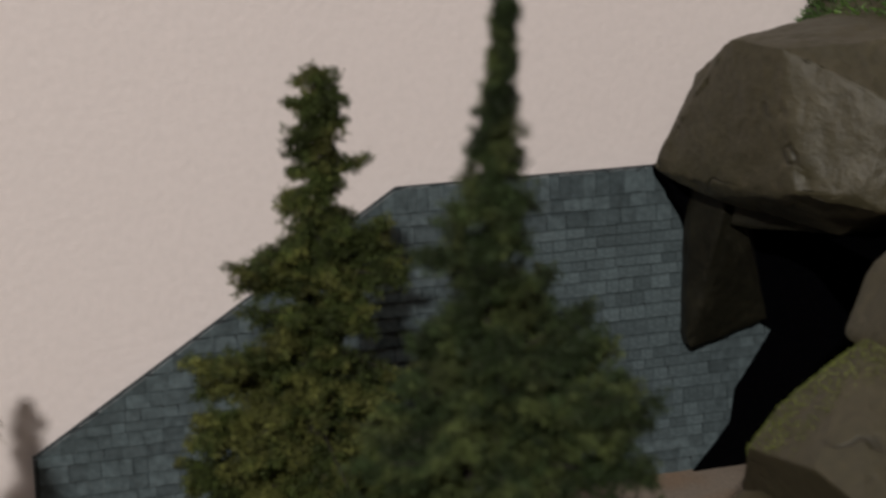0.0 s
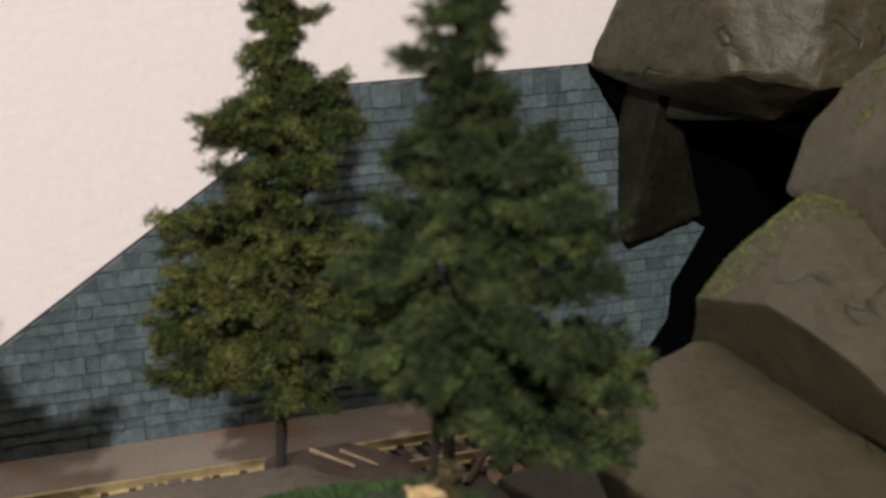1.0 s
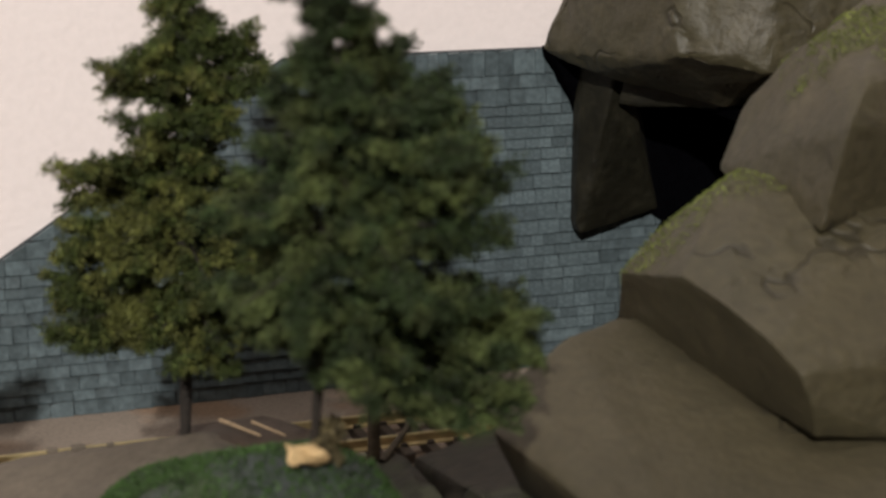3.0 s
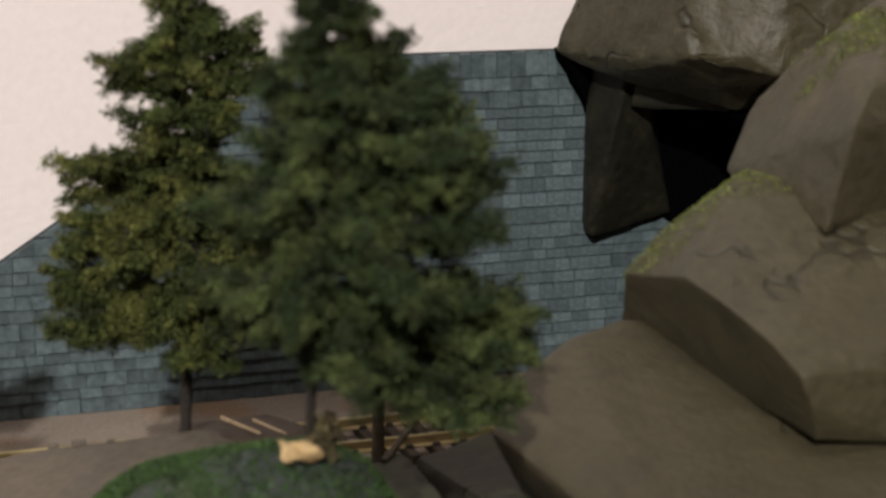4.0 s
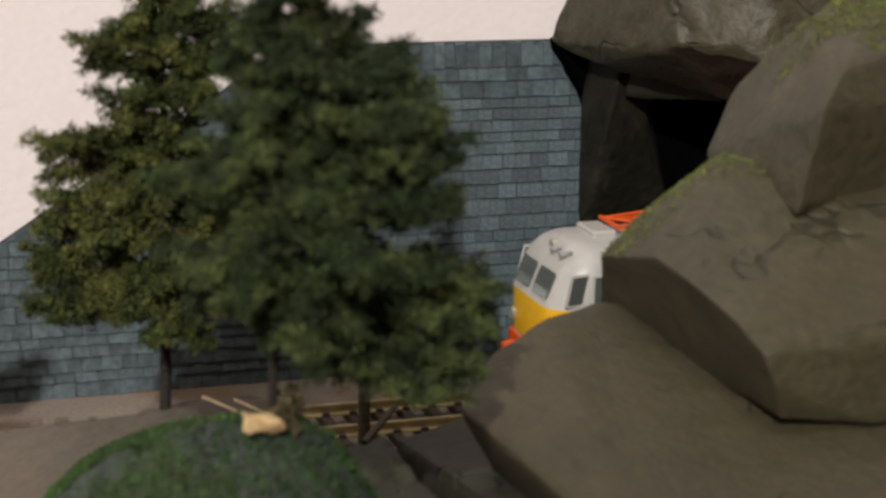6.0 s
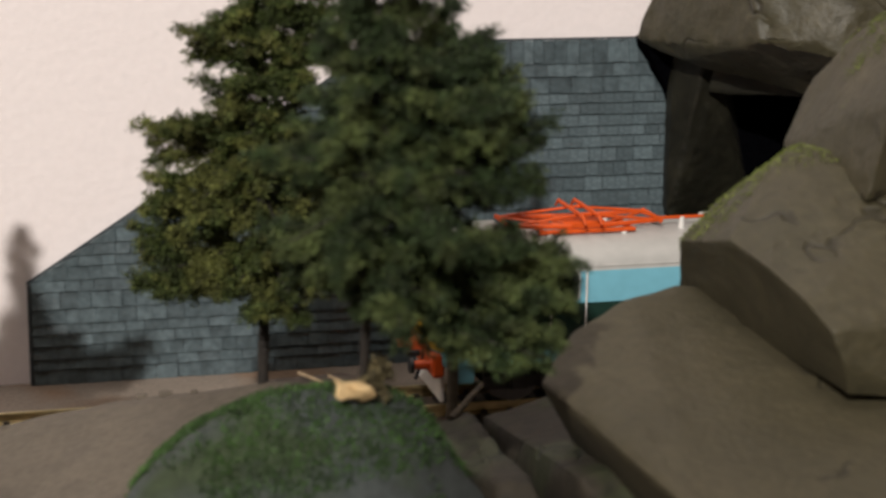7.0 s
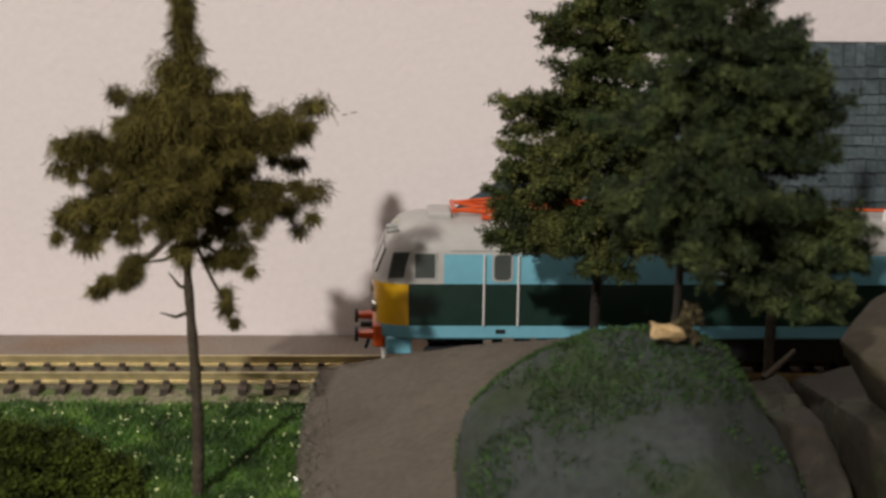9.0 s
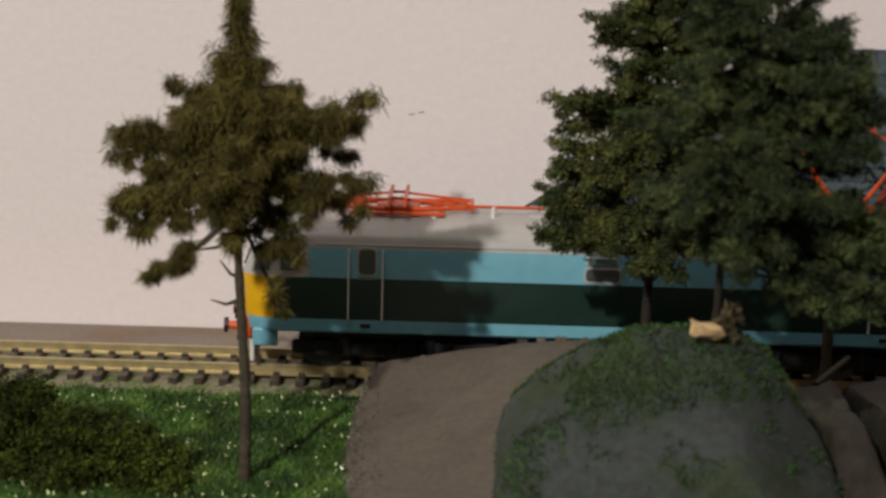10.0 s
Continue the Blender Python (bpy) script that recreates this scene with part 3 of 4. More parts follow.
fir((55, -116, 47), 130, [(27, 12), (30, 20), (33, 24), (36, 25), (46, 26), (53, 26), (59, 22), (66, 19), (70, 15), (75, 10), (83, 8.2), (92, 6.4), (100, 5.0), (113, 2.8), (130, 0.6)], 0.8, NEEDLE_DEEP,
    "dense blue-green model fir with a pointed spire, on the mossy rock", 12, 23.5, (14.7, -1.6), weak=(180, 0.78),
    extra=((348, 22, 38), (338, 26, 37), (352, 25, 37), (343, 30, 34), (332, 22, 35), (5, 24, 35), (0, 27, 36), (328, 18, 34), (345, 15, 33), (352, 33, 28), (335, 37, 27), (10, 50, 31), (355, 53, 31), (20, 45, 30), (340, 48, 30), (30, 65, 27), (45, 67, 26), (15, 64, 24), (5, 58, 28), (350, 60, 26), (25, 57, 28), (335, 57, 26), (195, 96, 8), (190, 90, 9)))


def larch(foot, height, seed):
    """A sparse tree on a long bare trunk, its limbs hung with olive fibres."""
    rng = np.random.default_rng(seed)
    tree = thing("larch_tree", "tall thin model larch with olive fibre foliage and a bare trunk", "tree", pose(foot[0] * MM, foot[1] * MM, foot[2] * MM, -5, -1.2, 0))
    f = np.linspace(0, 1, 40)
    bm = tube([(math.sin(q * 9) * 0.7, math.cos(q * 7) * 0.4, -2 + q * (height + 1)) for q in f], [1.55 - 1.2 * q + 0.12 * math.sin(k * 2.1) for k, q in enumerate(f)])
    part("trunk", bm, BARK_GREY, tree, "long bare grey-brown trunk", smooth=True)
    centres, spreads = [], []
    # height, turn in degrees, reach, rise, leafy from
    plan = [(66, 195, 21, -15, 0.6), (66, 215, 18, -12, 0.7), (64, 342, 11, -21, 0.6), (60, 205, 12, -3, 2), (45, 188, 7, 0, 2), (50, 172, 5, 4, 2), (62, 20, 12, -5, 0.6)]
    for h, turn, reach, rise in ((79, 180, 29, 6), (78, 168, 27, 3), (80, 195, 25, 5), (72, 184, 30, -3), (71, 170, 27, -2), (73, 200, 24, -4), (88, 178, 17, 8), (84, 160, 18, 4),
                                 (84, 2, 30, 7), (82, 14, 26, 4), (83, 345, 24, 4), (74, 358, 30, -1), (73, 12, 25, -4), (75, 340, 22, -3), (90, 10, 14, 4), (88, 340, 15, 2), (68, 350, 14, -9),
                                 (80, 90, 20, 2), (76, 75, 22, -2), (78, 110, 20, 0), (80, 270, 20, 2), (75, 255, 21, -2), (77, 290, 20, 0), (90, 90, 12, 2), (90, 270, 12, 2), (70, 265, 16, -3), (70, 95, 16, -3), (96, 0, 9, -3), (96, 120, 9, -3), (96, 240, 9, -3), (93, 60, 13, -4), (93, 180, 12, -3), (93, 300, 13, -4), (100, 30, 6, -2), (100, 150, 6, -2), (100, 270, 6, -2), (90, 330, 17, -3), (90, 30, 16, -4), (90, 210, 15, -3)):
        plan.append((h, turn + rng.normal() * 4, reach, rise, 0.15))
    for h, turn, reach, rise, leafy in plan:
        t = radians(turn)
        base = np.array((0, 0, h))
        tip = np.array((math.cos(t) * reach, math.sin(t) * reach, h + rise))
        mid = (base + tip) / 2 + np.array((0, 0, -1.2))
        limb = rod(base, mid, 0.55, 0.4, 5)
        part("limb", rod(mid, tip, 0.4, 0.15, 5, limb), BARK_GREY, tree)
        if leafy < 1:
            stops = max(2, int(reach / 2.3))
            for q in range(stops):
                f = leafy + (1 - leafy) * (q + 0.5) / stops
                p = base * (1 - f) + tip * f
                centres.append(p + rng.normal(size=3) * 0.9)
                spreads.append(rng.uniform(1.3, 2.9) if leafy < 0.5 else rng.uniform(0.4, 1.5))
                if leafy < 0.5 and rng.random() < 0.75:
                    centres.append(p + np.array((rng.normal(), rng.normal(), -rng.uniform(1.5, 8.0))))
                    spreads.append(rng.uniform(0.7, 2.0))
    for h in np.concatenate([np.arange(81, 98, 0.45), np.arange(98, height, 1.2)]):
        centres.append(np.array((rng.normal() * 1.2, rng.normal() * 1.2, h)))
        spreads.append(float(np.interp(h, (81, 87, 93, 100, 108, height), (11.0, 9.0, 6.4, 4.2, 2.2, 0.5))))
    part("crown", flake_mesh("crown", flakes(centres, 250, [q * 0.88 for q in spreads], 2.3, rng, squash=0.9, droop=1.1, slim=0.042), LARCH), None, tree, "olive-brown fibre foliage hanging from the limbs")
    return tree


larch((-49, -87, 0.4), 125, 21)


def bush(centre, plan, label, seed):
    rng = np.random.default_rng(seed)
    ob = thing("bush", label, "bush", pose(*(c * MM for c in centre)))
    stem = bmesh.new()
    centres, spreads = [], []
    for x, y, z, r in plan:
        rod((x * 0.3, y * 0.3, -1), (x, y, z), 0.8, 0.4, 5, stem)
        for _ in range(int(r * 2.2)):
            d = rng.normal(size=3)
            d /= np.linalg.norm(d)
            d[2] = abs(d[2]) if z < 4 else d[2]
            centres.append(np.array((x, y, z)) + d * r * 0.75)
            spreads.append(rng.uniform(0.2, 0.42) * r)
    part("stem", stem, BARK, ob, "short dark stem")
    part("crown", flake_mesh("crown", flakes(centres, 600, spreads, 0.7, rng, slim=0.45), BUSH), None, ob, "crumbly olive green foam foliage")
    return ob


bush((-90, -72, 0), [(-14, 0, 12, 9), (-4, -2, 10, 8), (-20, -10, 15, 9), (-2, -10, 9, 8), (8, -12, 6, 8), (4, -8, 3, 7), (-10, -14, 4, 9), (10, -14, 0, 6), (-24, -6, 7, 10), (16, -22, -1, 5), (0, -22, 1, 8), (12, -4, 3, 8), (20, -10, 1, 8), (26, -20, -2, 7), (6, 2, 5, 8)], "low olive green foam bush on the grass", 31)

# pebbles along the slab's rear edge
for x, y, z, r in ((22, -28.5, 22.4, 0.8), (27, -33, 24.0, 1.0), (8, -26, 18.6, 0.5), (33, -38, 25.8, 0.6), (-9, -25, 16.0, 0.5), (14, -28, 20.2, 0.45)):
    boulder("pebble", [(x + a * r * 1.5, y + b * r, z + c * r * 0.7) for a in (-1, 1) for b in (-1, 1) for c in (-1, 1)], ROCK_PALE, "small pale pebble on the rock slab", 0.4, 0.15, step=0.9, group="pebbles on the slab", seed=x)

# grass and grit in front of the track
rng = np.random.default_rng(5)


def uneven(x, y):
    return 1.2 + 1.6 * noise.noise(Vector((x / 30, y / 30, 3))) + 0.6 * noise.noise(Vector((x / 9, y / 9, 8)))


def lawn_sheet():
    bm = bmesh.new()
    nx, ny = 64, 36
    grid = [[bm.verts.new(Vector((x, y, max(0.15, uneven(x, y)) if y < -14 else 0.3)) * MM) for x in np.linspace(-330, -16, nx)] for y in np.linspace(-10, -200, ny)]
    for j in range(ny - 1):
        for i in range(nx - 1):
            bm.faces.new([grid[j][i], grid[j + 1][i], grid[j + 1][i + 1], grid[j][i + 1]])
    bmesh.ops.recalc_face_normals(bm, faces=bm.faces[:])
    return bm


thing("grass_bed", "dark green flocked ground in front of the track", "grass", kind="stuff", data=mesh_of("grass_bed", lawn_sheet(), GRASSBED, True))
grit = box(-330, -15, -17, 23, 0.05, 0.75)
for _ in range(1500):
    x, y = rng.uniform(-200, -20), -5.5 - abs(rng.normal()) * 5.5
    s = rng.uniform(0.3, 0.8)
    box(x - s, x + s, y - s * 0.8, y + s * 0.8, 0, rng.uniform(0.5, 1.3), bm=grit)
thing("ballast_grit", "pale sandy grit along the sleeper ends", "gravel", kind="stuff", data=mesh_of("ballast_grit", grit, GRIT))
n = 95000
gx, gy = rng.uniform(-190, -18, n), -14 - np.abs(rng.normal(size=n)) * 2 - rng.random(n) ** 0.9 * 112
gp = np.stack([gx, gy, [max(0.1, uneven(a, b)) for a, b in zip(gx, gy)]], 1)
tall = np.array([noise.noise(Vector((a / 14, b / 14, 1))) for a, b in zip(gx, gy)])
ok = tall > -0.7
up = np.tile((0.0, 0.0, 1.0), (len(gp), 1))
thing("grass", "bright green fibre grass beside the track", "grass", kind="stuff", data=flake_mesh("grass", blades(gp[ok], up[ok], 1.7, 0.15, rng, 0.7), GRASS))
k = rng.choice(np.flatnonzero(ok), 900)
thing("grass_flecks", "small pale shiny flecks among the grass", "grass", kind="stuff", data=flake_mesh("grass_flecks", blades(gp[k] + (0, 0, 1.6), up[k], 0.9, 0.28, rng, 1.2), FLECK))


def moss(ob, count, keep, length, mat, label):
    p, m = scatter(ob, count, rng, keep)
    return thing("moss", label, "moss", kind="stuff", data=flake_mesh("moss", blades(p, m, length, 0.09 + 0.12 * length, rng, 0.8), mat))


patch = lambda q, s, z: noise.noise(Vector(q) / s + Vector((z, z, z)))
moss(rock_m, 70000, lambda q, m: m[2] > 0.1 and patch(q, 16, 2) + patch(q, 4, 3) * 0.5 + ((q[2] - 37) * 0.03 if q[1] < -108 else 0.45) > rng.normal() * 0.12, 0.9, MOSS, "bright green moss on the rounded rock")
# small blades stand in for the slab's ragged pale and dark side
moss(rock_e, 60000, lambda q, m: m[0] < -0.45 and patch(q, 5, 4) > rng.normal() * 0.25 - 0.05, 0.7, EDGE_FLECKS, "pale ragged flecks on the side of the rock slab")
moss(rock_b, 150000, lambda q, m: m[2] > 0.35 and q[0] < 200 and math.hypot(q[0] - 188, q[1] + 80) + patch(q, 6, 5) * 12 < 13 + rng.normal() * 2, 0.4, MOSS_PALE, "green moss on the rock crown")
moss(rock_c, 110000, lambda q, m: m[2] > 0.2 and q[0] < 172 and q[1] > -92 and abs((q[2] - 70) - (q[0] - 141) * 0.9) + patch(q, 7, 6) * 5 < 5 + rng.normal(), 0.45, MOSS_PALE, "thin green moss on the rock ledge")
moss(rock_g, 30000, lambda q, m: m[2] > 0.3 and q[0] < 260, 1.6, GRASS, "grass tufts on the top rock")

# loose bits
def plug_shape():
    bm = box(49.2, 55.6, -121, -117.2, 48.9, 52.8, 1.0, segments=3)
    bmesh.ops.subdivide_edges(bm, edges=bm.edges[:], cuts=2)
    for v in bm.verts:
        v.co += Vector((noise.noise(v.co * 240), noise.noise(v.co * 240 + Vector((9, 0, 0))), noise.noise(v.co * 240 + Vector((0, 9, 0))))) * 0.0020
    return bm


def tuft_shape(x, y, z):
    r = np.random.default_rng(8)
    c = [np.array((x, y, z)) + r.normal(size=3) * (1.0, 0.8, 1.5) for _ in range(26)]
    return flakes(c, 60, 0.9, 0.9, r)


thing("dry_tuft", "small brown dry tuft behind the cork plug", "tuft", data=flake_mesh("dry_tuft", tuft_shape(57.2, -117.5, 53.0), TWIG_DARK))
thing("cork_plug", "cream cork plug at the foot of the fir", "plug", data=mesh_of("cork_plug", plug_shape(), CREAM))
for a, b, r in (((57, -38, 28.6), (61, -56, 31.0), 0.5), ((64, -38, 27.4), (67, -54, 29.6), 0.4)):
    thing("twig", "pale dry twig lying on the rock", "twig", data=mesh_of("twig", rod(a, b, r, r * 0.6, 6), TWIG), group="loose twigs")
thing("twig", "brown stick leaning beside the track", "twig", data=mesh_of("twig", rod((91, -47, 18), (101, -37, 22.5), 1.0, 0.7, 7), BARK_GREY), group="loose twigs")
thing("wooden_post", "weathered grey-brown post beside the track", "post", data=mesh_of("wooden_post", rod((100, -13.5, -1), (100, -13.5, 30), 1.6, 1.4, 9), BARK_GREY))
for x, z, w in ((-13.4, 69.6, 0.9), (-16.2, 68.9, 0.8)):
    bm = box(x - w, x + w, BACK - 0.25, BACK - 0.05, z - 0.11, z + 0.11)
    bm.transform(Matrix.Translation(Vector((x, 0, z)) * MM) @ Matrix.Rotation(radians(-10), 4, "Y") @ Matrix.Translation(Vector((-x, 0, -z)) * MM))
    thing("wall_scuff", "small dark scuff mark on the white wall", "mark", data=mesh_of("wall_scuff", bm, PAINTMARK))


# ---------------------------------------------------------------- locomotive
LOCO_L, HALF = 221.0, 17.25
# heights over the rail: skirt foot, band edges, eaves
Z_FOOT, Z_SKIRT, Z_BAND, Z_EAVE, Z_ROOF = 12.0, 15.9, 27.6, 36.8, 43.6


def loco_section():
    """Half of the body's section, from the foot of the side to the ridge."""
    pts = [(HALF - 0.6, Z_FOOT), (HALF, Z_FOOT + 0.6), (HALF, Z_SKIRT), (HALF, Z_SKIRT + 0.01), (HALF, Z_BAND), (HALF, Z_BAND + 0.01), (HALF - 0.3, Z_EAVE - 1), (HALF - 0.6, Z_EAVE)]
    for k in range(1, 8):
        a = k / 7 * math.pi / 2
        pts.append(((HALF - 0.6) * math.cos(a) ** 0.8, Z_EAVE + (Z_ROOF - Z_EAVE) * math.sin(a)))
    pts[-1] = (0.0, Z_ROOF)
    return pts


def nose_back(z):
    """How far the nose leans back at a height."""
    return float(np.interp(z, (Z_FOOT, Z_SKIRT, Z_BAND, Z_EAVE, Z_ROOF), (0.6, 0.4, 0.0, 3.6, 7.6)))


def build_body(loco):
    sec = loco_section()
    full = [(-y, z) for y, z in sec] + [(y, z) for y, z in sec[-2::-1]]
    # distance from the buffers, width, how much of the nose's lean
    left = [(5.0, 0.60, 1.0), (5.6, 0.74, 1.0), (6.8, 0.84, 1.0), (8.6, 0.92, 0.95), (11.0, 0.97, 0.8), (14.4, 1.0, 0.5), (14.6, 1.0, 0.5), (19.0, 1.0, 0.2), (24.0, 1.0, 0.0), (24.2, 1.0, 0.0), (60, 1.0, 0.0)]
    rows = [(u, w, g, 1) for u, w, g in left] + [(LOCO_L - u, w, g, -1) for u, w, g in reversed(left)]
    bm = bmesh.new()
    rings = []
    for u, w, g, s in rows:
        ring = []
        for y, z in full:
            ring.append(bm.verts.new(Vector((u + s * g * nose_back(z), y * w, Z_EAVE + (z - Z_EAVE) * (0.55 + 0.45 * w) if z > Z_EAVE else z)) * MM))
        rings.append(ring)
    mats = [ROOFGREY, CYAN, GREEN, YELLOW]
    for j in range(len(rings) - 1):
        u = (rows[j][0] + rows[j + 1][0]) / 2
        end = min(u, LOCO_L - u)
        for k in range(len(full) - 1):
            z = (full[k][1] + full[k + 1][1]) / 2
            f = bm.faces.new([rings[j][k], rings[j + 1][k], rings[j + 1][k + 1], rings[j][k + 1]])
            if z > Z_EAVE - 0.6:
                f.material_index = 0
            elif z > Z_BAND:
                f.material_index = 0 if end < 24.1 else 1
            elif z > Z_SKIRT:
                f.material_index = 3 if end < 14.5 else 2
            else:
                f.material_index = 1
    for ring in (rings[0], rings[-1]):
        n = len(ring)
        for k in range(n // 2):
            quad = [ring[k], ring[k + 1], ring[n - 2 - k], ring[n - 1 - k]]
            quad = list(dict.fromkeys(quad))
            if len(quad) < 3:
                continue
            z = (full[k][1] + full[k + 1][1]) / 2
            f = bm.faces.new(quad)
            f.material_index = 0 if z > Z_BAND else 3 if z > Z_SKIRT else 1
    bm.faces.new([v for r in rings for v in (r[0],)] + [r[-1] for r in reversed(rings)])
    bmesh.ops.recalc_face_normals(bm, faces=bm.faces[:])
    body = part("body", bm, mats, loco, "light blue and dark green body with grey roof and yellow ends")
    body.data.shade_smooth()
    body.data.set_sharp_from_angle(angle=radians(35))
    return body


def pane_block(x0, x1, z0, z1, y, side, slant=0.0, round_=1.0):
    """A framed window lying on the side of the body: gasket and pane."""
    gasket, pane = box(x0 - 0.5, x1 + 0.5, y - 0.35, y + 0.35, z0 - 0.5, z1 + 0.5), box(x0, x1, y - 0.45, y + 0.45, z0, z1)
    for bm in (gasket, pane):
        bmesh.ops.bevel(bm, geom=[e for e in bm.edges if abs(e.verts[0].co.y - e.verts[1].co.y) > 1e-5], offset=round_ * MM, segments=3, profile=0.5, affect="EDGES")
        for v in bm.verts:
            v.co.x += (v.co.z / MM - z0) * slant * MM
    return gasket, pane


def add_window(loco, x0, x1, z0, z1, y, side, slant=0.0, turn=0.0, round_=1.1):
    g, p = pane_block(x0, x1, z0, z1, y, side, slant, round_)
    if turn:
        m = Matrix.Translation(Vector((x1, y, 0)) * MM) @ Matrix.Rotation(turn, 4, "Z") @ Matrix.Translation(Vector((-x1, -y, 0)) * MM)
        g.transform(m), p.transform(m)
    w = part("window", g, ROOFGREY, loco, "dark window in a grey frame")
    part("pane", p, PANE, w, "dark glossy glazing")


def build_pantograph(loco, centre, raised):
    roof = Z_ROOF if raised else Z_ROOF - 2.0
    p = part("pantograph", box(centre - 13, centre + 13, -8.5, -7.3, roof + 2.0, roof + 3.0, 0.2), ORANGE, loco, "orange-red raised pantograph" if raised else "orange-red folded pantograph")
    base = bmesh.new()
    box(centre - 13, centre + 13, 7.3, 8.5, roof + 2.0, roof + 3.0, 0.2, bm=base)
    for u in (-12, -5, 5, 12):
        box(centre + u - 0.7, centre + u + 0.7, -8.4, 8.4, roof + 2.1, roof + 2.9, 0.15, bm=base)
    box(centre - 6, centre + 6, -5.5, 5.5, roof + 2.3, roof + 4.4, 0.5, bm=base)
    part("base_frame", base, ORANGE, p)
    for u in (-10, 10):
        for y in (-7.6, 7.6):
            part("insulator", rod((centre + u, y, roof - 3.2), (centre + u, y, roof + 2.0), 0.9, 0.8, 8), WHITE, p, "white insulator")
    z0 = roof + 3.4
    elbow_u, elbow_z, head_z = (15.0, roof + 19, roof + 29) if raised else (20.5, roof + 4.0, roof + 6.4)
    for s in (-1, 1):
        lower, upper = bmesh.new(), bmesh.new()
        for y in (-6.5, 6.5):
            rod((centre + s * 4, y, z0), (centre + s * elbow_u, y * 0.85, elbow_z), 0.7, 0.55, 6, lower)
            rod((centre + s * elbow_u, y * 0.85, elbow_z), (centre - s * (1.0 if raised else 2.0), y * 0.7, head_z), 0.4, 0.35, 6, upper)
        rod((centre + s * elbow_u, -6.5, elbow_z), (centre + s * elbow_u, 6.5, elbow_z), 0.7, sides=6, bm=lower)
        rod((centre + s * 4, -6.0, z0), (centre + s * elbow_u, 5.4, elbow_z), 0.4, sides=5, bm=lower)
        part("lower_arm", lower, ORANGE, p), part("upper_arm", upper, ORANGE, p)
    for u in (-2.2, 2.2):
        head = rod((centre + u, -10, head_z + 0.4), (centre + u, 10, head_z + 0.4), 0.6, sides=6)
        for s in (-1, 1):
            rod((centre + u, s * 10, head_z + 0.4), (centre + u, s * 12.5, head_z - 1.4), 0.5, 0.35, 6, head)
        part("contact_strip", head, ORANGE, p)


def build_buffer(loco, u, s, y):
    b = part("buffer", rod((u, y, 11.6), (u + s * 4.8, y, 11.6), 1.1, 1.5, 12), ORANGE, loco, "orange buffer with a black head")
    part("buffer_head", rod((u - s * 0.9, y, 11.6), (u, y, 11.6), 2.1, 2.2, 14), BLACK, b, "round black buffer head")


def build_bogie(loco, centre):
    bogie = part("bogie", box(centre - 32, centre + 32, -13.5, -11.2, 4.6, 8.6, 0.6), BLACK, loco, "black six-wheel bogie frame")
    inner = bmesh.new()
    box(centre - 32, centre + 32, 11.2, 13.5, 4.6, 8.6, 0.6, bm=inner)
    box(centre - 26, centre + 26, -11.4, 11.4, 6.0, 11.8, 0.6, bm=inner)
    part("far_frame", inner, BLACK, bogie)
    sets = []
    for u in (-23, 0, 23):
        for y in (-13.9, 13.9):
            part("axle_box", box(centre + u - 2.4, centre + u + 2.4, y - 0.9, y + 0.9, 4.6, 9.2, 0.4), BLACK, bogie)
            part("spring", rod((centre + u + 6.5, y * 0.93, 4.8), (centre + u + 6.5, y * 0.93, 9.6), 1.5, sides=10), BLACK, bogie)
        bm = rod((0, -8.5, 0), (0, 8.5, 0), 1.2, sides=8)
        for y in (-1, 1):
            rod((0, y * 7.3, 0), (0, y * 9.3, 0), 7.0, sides=28, bm=bm)
            rod((0, y * 6.7, 0), (0, y * 7.4, 0), 7.7, sides=28, bm=bm)
            for k in range(5):
                a = k * 1.2566
                rod((math.cos(a) * 4.2, y * 9.2, math.sin(a) * 4.2), (math.cos(a) * 4.2, y * 9.6, math.sin(a) * 4.2), 1.0, sides=6, bm=bm)
        w = part("wheelset", bm, STEEL, bogie, "dark steel wheelset")
        w.location = ((centre + u) * MM, 0, 7.0 * MM)
        sets.append(w)
    return sets


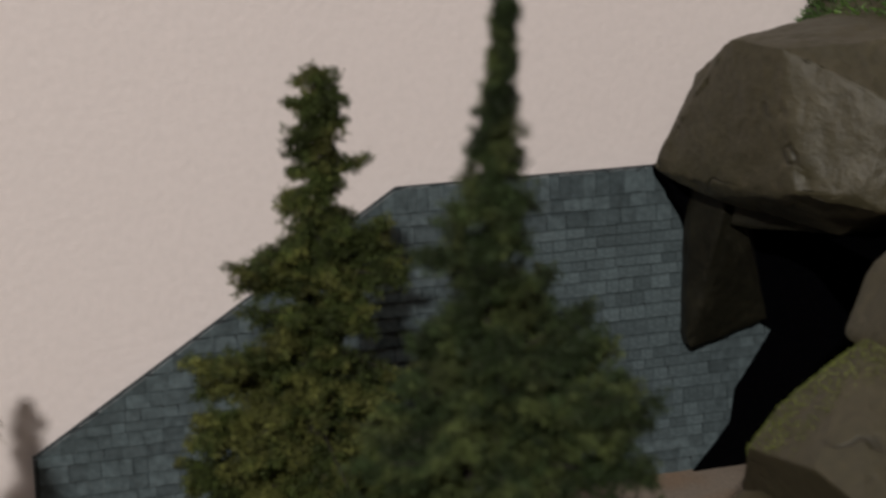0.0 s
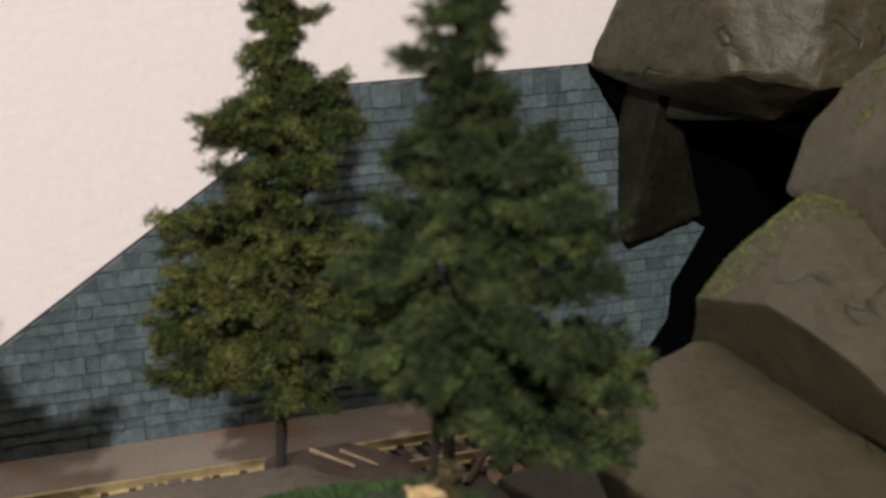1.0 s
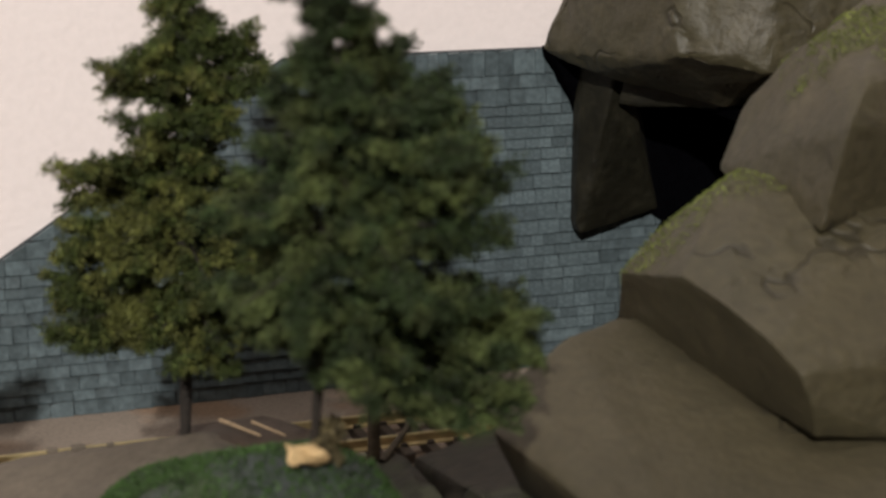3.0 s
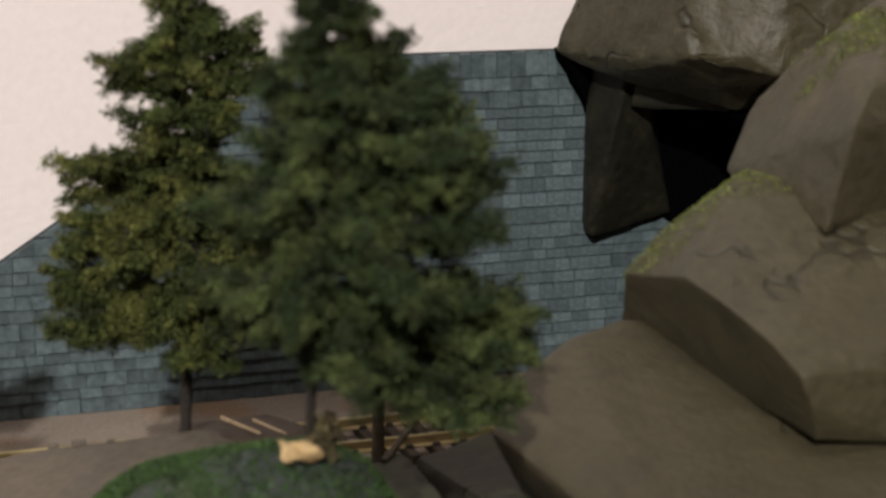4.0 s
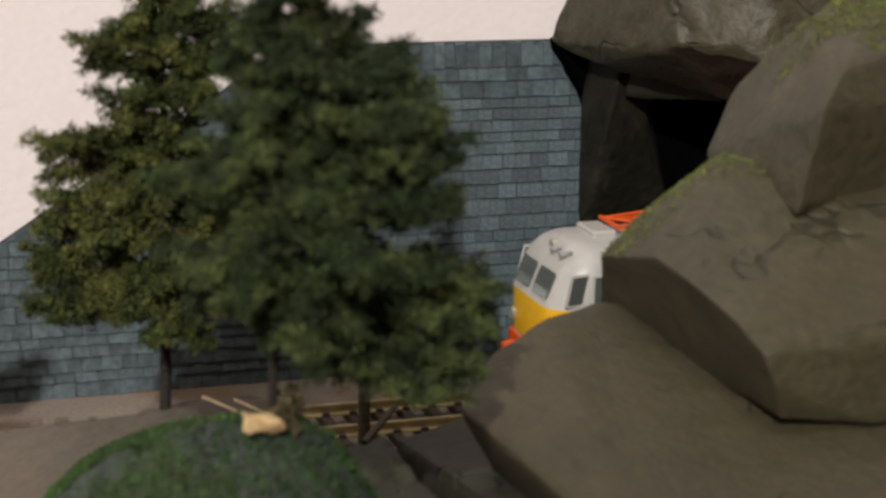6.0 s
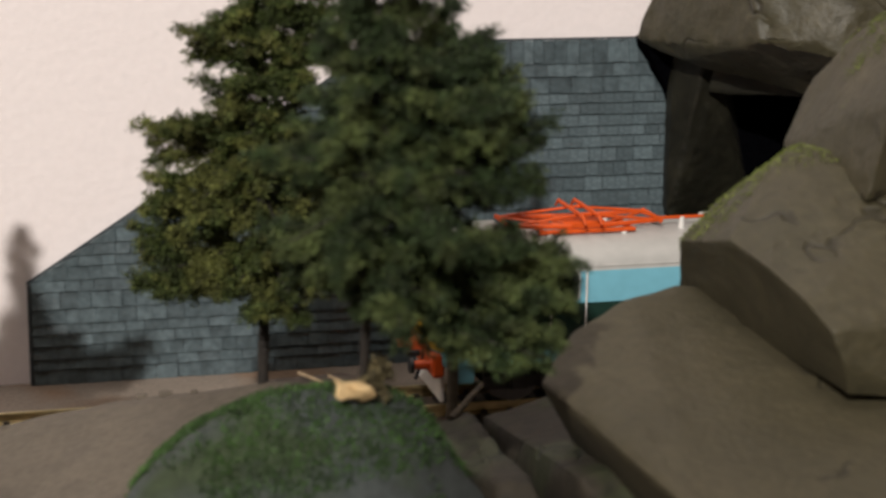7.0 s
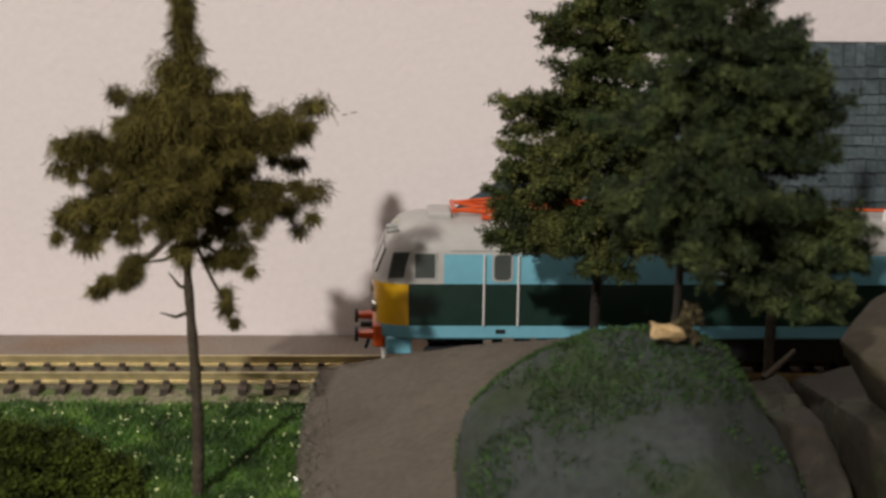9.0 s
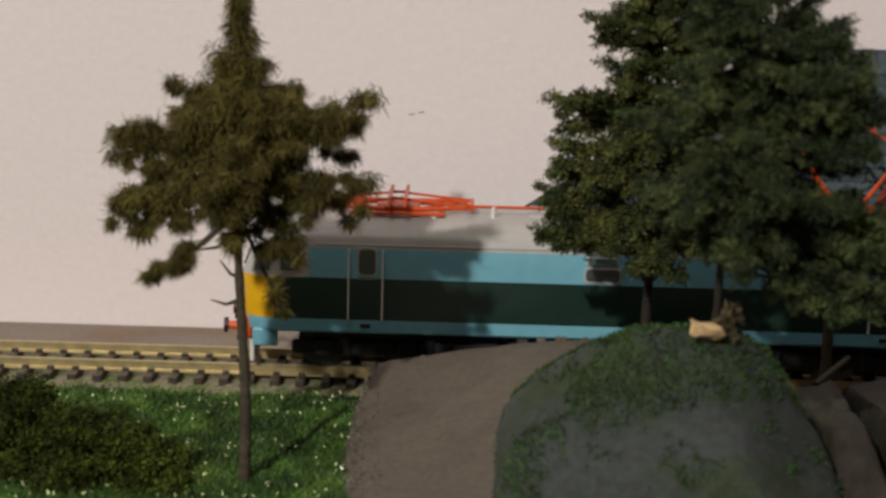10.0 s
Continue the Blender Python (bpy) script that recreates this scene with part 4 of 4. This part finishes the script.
def build_locomotive():
    loco = thing("locomotive", "light blue and dark green model electric locomotive with orange pantographs", "locomotive")
    build_body(loco)
    for side in (-1, 1):
        y = side * HALF
        for end in (0, 1):
            X = (lambda u: LOCO_L - u) if end else (lambda u: u)
            span = lambda a, b: sorted((X(a), X(b)))
            add_window(loco, *span(16.2, 21.6), 29.3, 36.0, y * 0.992, side, round_=0.35)
            g, p = pane_block(8.8, 13.3, 29.3, 36.2, side * HALF * 0.955, side, 0.22, 0.4)
            flipm = Matrix.Translation((LOCO_L * MM, 0, 0)) @ Matrix.Diagonal((-1, 1, 1, 1))
            turnm = Matrix.Translation(Vector((13.3, side * HALF * 0.955, 0)) * MM) @ Matrix.Rotation(side * -0.20, 4, "Z") @ Matrix.Translation(Vector((-13.3, -side * HALF * 0.955, 0)) * MM)
            for bm in (g, p):
                bm.transform(turnm)
                if end:
                    bm.transform(flipm)
                    bmesh.ops.reverse_faces(bm, faces=bm.faces[:])
            w = part("window", g, ROOFGREY, loco, "slanted cab corner window")
            part("pane", p, PANE, w, "dark glossy glazing")
            add_window(loco, *span(37.6, 42.2), 28.8, 35.8, y * 0.995, side)
            for u in (34.9, 44.2):
                rail = rod((X(u), y + side * 0.7, 16.1), (X(u), y + side * 0.7, 35.8), 0.28, sides=6)
                for z in (16.4, 35.5):
                    rod((X(u), y, z), (X(u), y + side * 0.7, z), 0.25, sides=5, bm=rail)
                part("handrail", rail, WHITE, loco, "thin white handrail beside the door")
            part("door", box(*span(36.0, 43.2), y - side * 0.1 - 0.14, y - side * 0.1 + 0.14, 16.3, 27.4, 0.1), GREEN, loco, "dark green cab door leaf")
            part("step", box(*span(38.3, 41.0), y - 0.25, y + 0.25, 13.7, 14.9, 0.15), BLACK, loco, "black foot hole in the skirt")
        add_window(loco, 99.4, 108.6, 28.6, 32.0, y * 0.997, side)
        w = part("window", box(99.4, 108.2, y * 0.997 - 0.3, y * 0.997 + 0.3, 32.9, 35.4, 0.2), ROOFGREY, loco, "pale upper window light")
        part("pane", box(99.9, 107.7, y * 0.997 - 0.42, y * 0.997 + 0.42, 33.3, 35.0, 0.15), PANE_PALE, w, "greenish clear glazing")
        line = box(90, LOCO_L - 90, y - side * 1.9 - 0.1, y - side * 1.9 + 0.1, 40.1, 40.45)
        part("roof_seam", line, BLACK, loco, "dark seam along the roof edge")
        part("roof_rib", box(26, LOCO_L - 26, y * 0.965 - 0.25, y * 0.965 + 0.25, 36.6, 37.1, 0.1), ROOFGREY, loco)
    for end in (0, 1):
        s = -1 if end else 1
        X = (lambda u: LOCO_L - u) if end else (lambda u: u)
        span = lambda a, b: sorted((X(a), X(b)))
        for y in (-10.05, 10.05):
            build_buffer(loco, X(0.9), s, y)
        part("buffer_beam", box(*span(5.0, 8.2), -14.5, 14.5, 9.0, 15.6, 0.6), ORANGE, loco, "orange-red buffer beam")
        part("snow_plough", box(*span(7.4, 8.6), -13.0, 13.0, 2.0, 8.8, 0.3), WHITE, loco, "pale plough plate under the beam")
        for y in (-16.0, 16.0):
            part("step_plate", box(*span(8.5, 15.5), y - 0.6, y + 0.6, 7.6, 12.6, 0.4), CYAN, loco, "light blue cab step plate")
        part("coupling_hook", rod((X(1.6), 0, 11.6), (X(6), 0, 11.6), 0.9, sides=6), BLACK, loco)
        part("jumper_hose", rod((X(3.0), -4.5, 6.0), (X(5.4), -4.5, 13.0), 0.5, sides=6), BLACK, loco)
        for y in (-11.2, 11.2):
            part("headlight", rod((X(4.6), y, 20.0), (X(7.5), y, 20.0), 1.7, 1.9, 12), HEADLIGHT, loco, "round clear headlight")
        part("top_headlight", rod((X(11.0), 0, 40.4), (X(13.6), 0, 40.4), 1.7, 1.9, 12), HEADLIGHT, loco, "round clear headlight")
        for y0, y1 in ((-11.2, -1.2), (1.2, 11.2)):
            bm = box(-0.35, 0.35, y0, y1, -3.6, 3.6)
            bmesh.ops.bevel(bm, geom=[e for e in bm.edges if abs(e.verts[0].co.x - e.verts[1].co.x) > 1e-5], offset=1.0 * MM, segments=3, profile=0.5, affect="EDGES")
            bm.transform(Matrix.Translation(Vector((X(7.0), 0, 32.6)) * MM) @ Matrix.Rotation(s * radians(21), 4, "Y"))
            part("windscreen", bm, PANE, loco, "dark slanted cab windscreen")
        part("roof_box", box(*span(20, 26.5), -6, 6, Z_ROOF - 0.8, Z_ROOF + 1.3, 0.5), ROOFGREY, loco, "low grey roof box")
        for y in (-3, 3):
            part("horn", rod((X(8.5), y - 9, 41), (X(12), y - 9, 41.4), 0.7, 0.45, 8), RUBBER, loco)
    build_pantograph(loco, 47.5, False)
    build_pantograph(loco, LOCO_L - 47.5, True)
    bus = bmesh.new()
    rod((66, -6, Z_ROOF + 2.6), (LOCO_L - 66, -6, Z_ROOF + 2.6), 0.45, sides=6, bm=bus)
    rod((62, -6, Z_ROOF + 4.6), (68, -6, Z_ROOF + 2.6), 0.4, sides=6, bm=bus)
    part("roof_busbar", bus, ORANGE, loco, "thin orange-red conductor along the roof")
    for u in np.linspace(74, LOCO_L - 74, 6):
        part("insulator", rod((u, -6, Z_ROOF - 1), (u, -6, Z_ROOF + 2.8), 0.8, 0.7, 8), WHITE, loco, "white insulator")
    part("roof_hatch", box(84, 138, -7.5, 7.5, Z_ROOF - 1.0, Z_ROOF + 0.7, 0.5), ROOFGREY, loco)
    part("battery_box", box(85, 136, -14.0, 14.0, 4.8, 12.4, 0.6), BLACK, loco, "black equipment box between the bogies")
    sets = build_bogie(loco, 51) + build_bogie(loco, LOCO_L - 51)
    return loco, sets


loco, wheelsets = build_locomotive()

# ---------------------------------------------------------------- what moves
SPEED = 52.3
FRONT_AT_NINE = -12.8


def motions():
    front = lambda t: (FRONT_AT_NINE - SPEED * (t - 9)) * MM
    walk(loco, [(t, pose(front(t), 8.25 * MM, RAIL_TOP * MM)) for t in (0, 2.5, 5, 7.5, 10)])
    turn = SPEED / (2 * math.pi * 7.0) * 360
    for w in wheelsets:
        x, y, z = w.location
        walk(w, [(k / 8, pose(x, y, z, 0, -turn * k / 8, 0)) for k in range(81)])


motions()
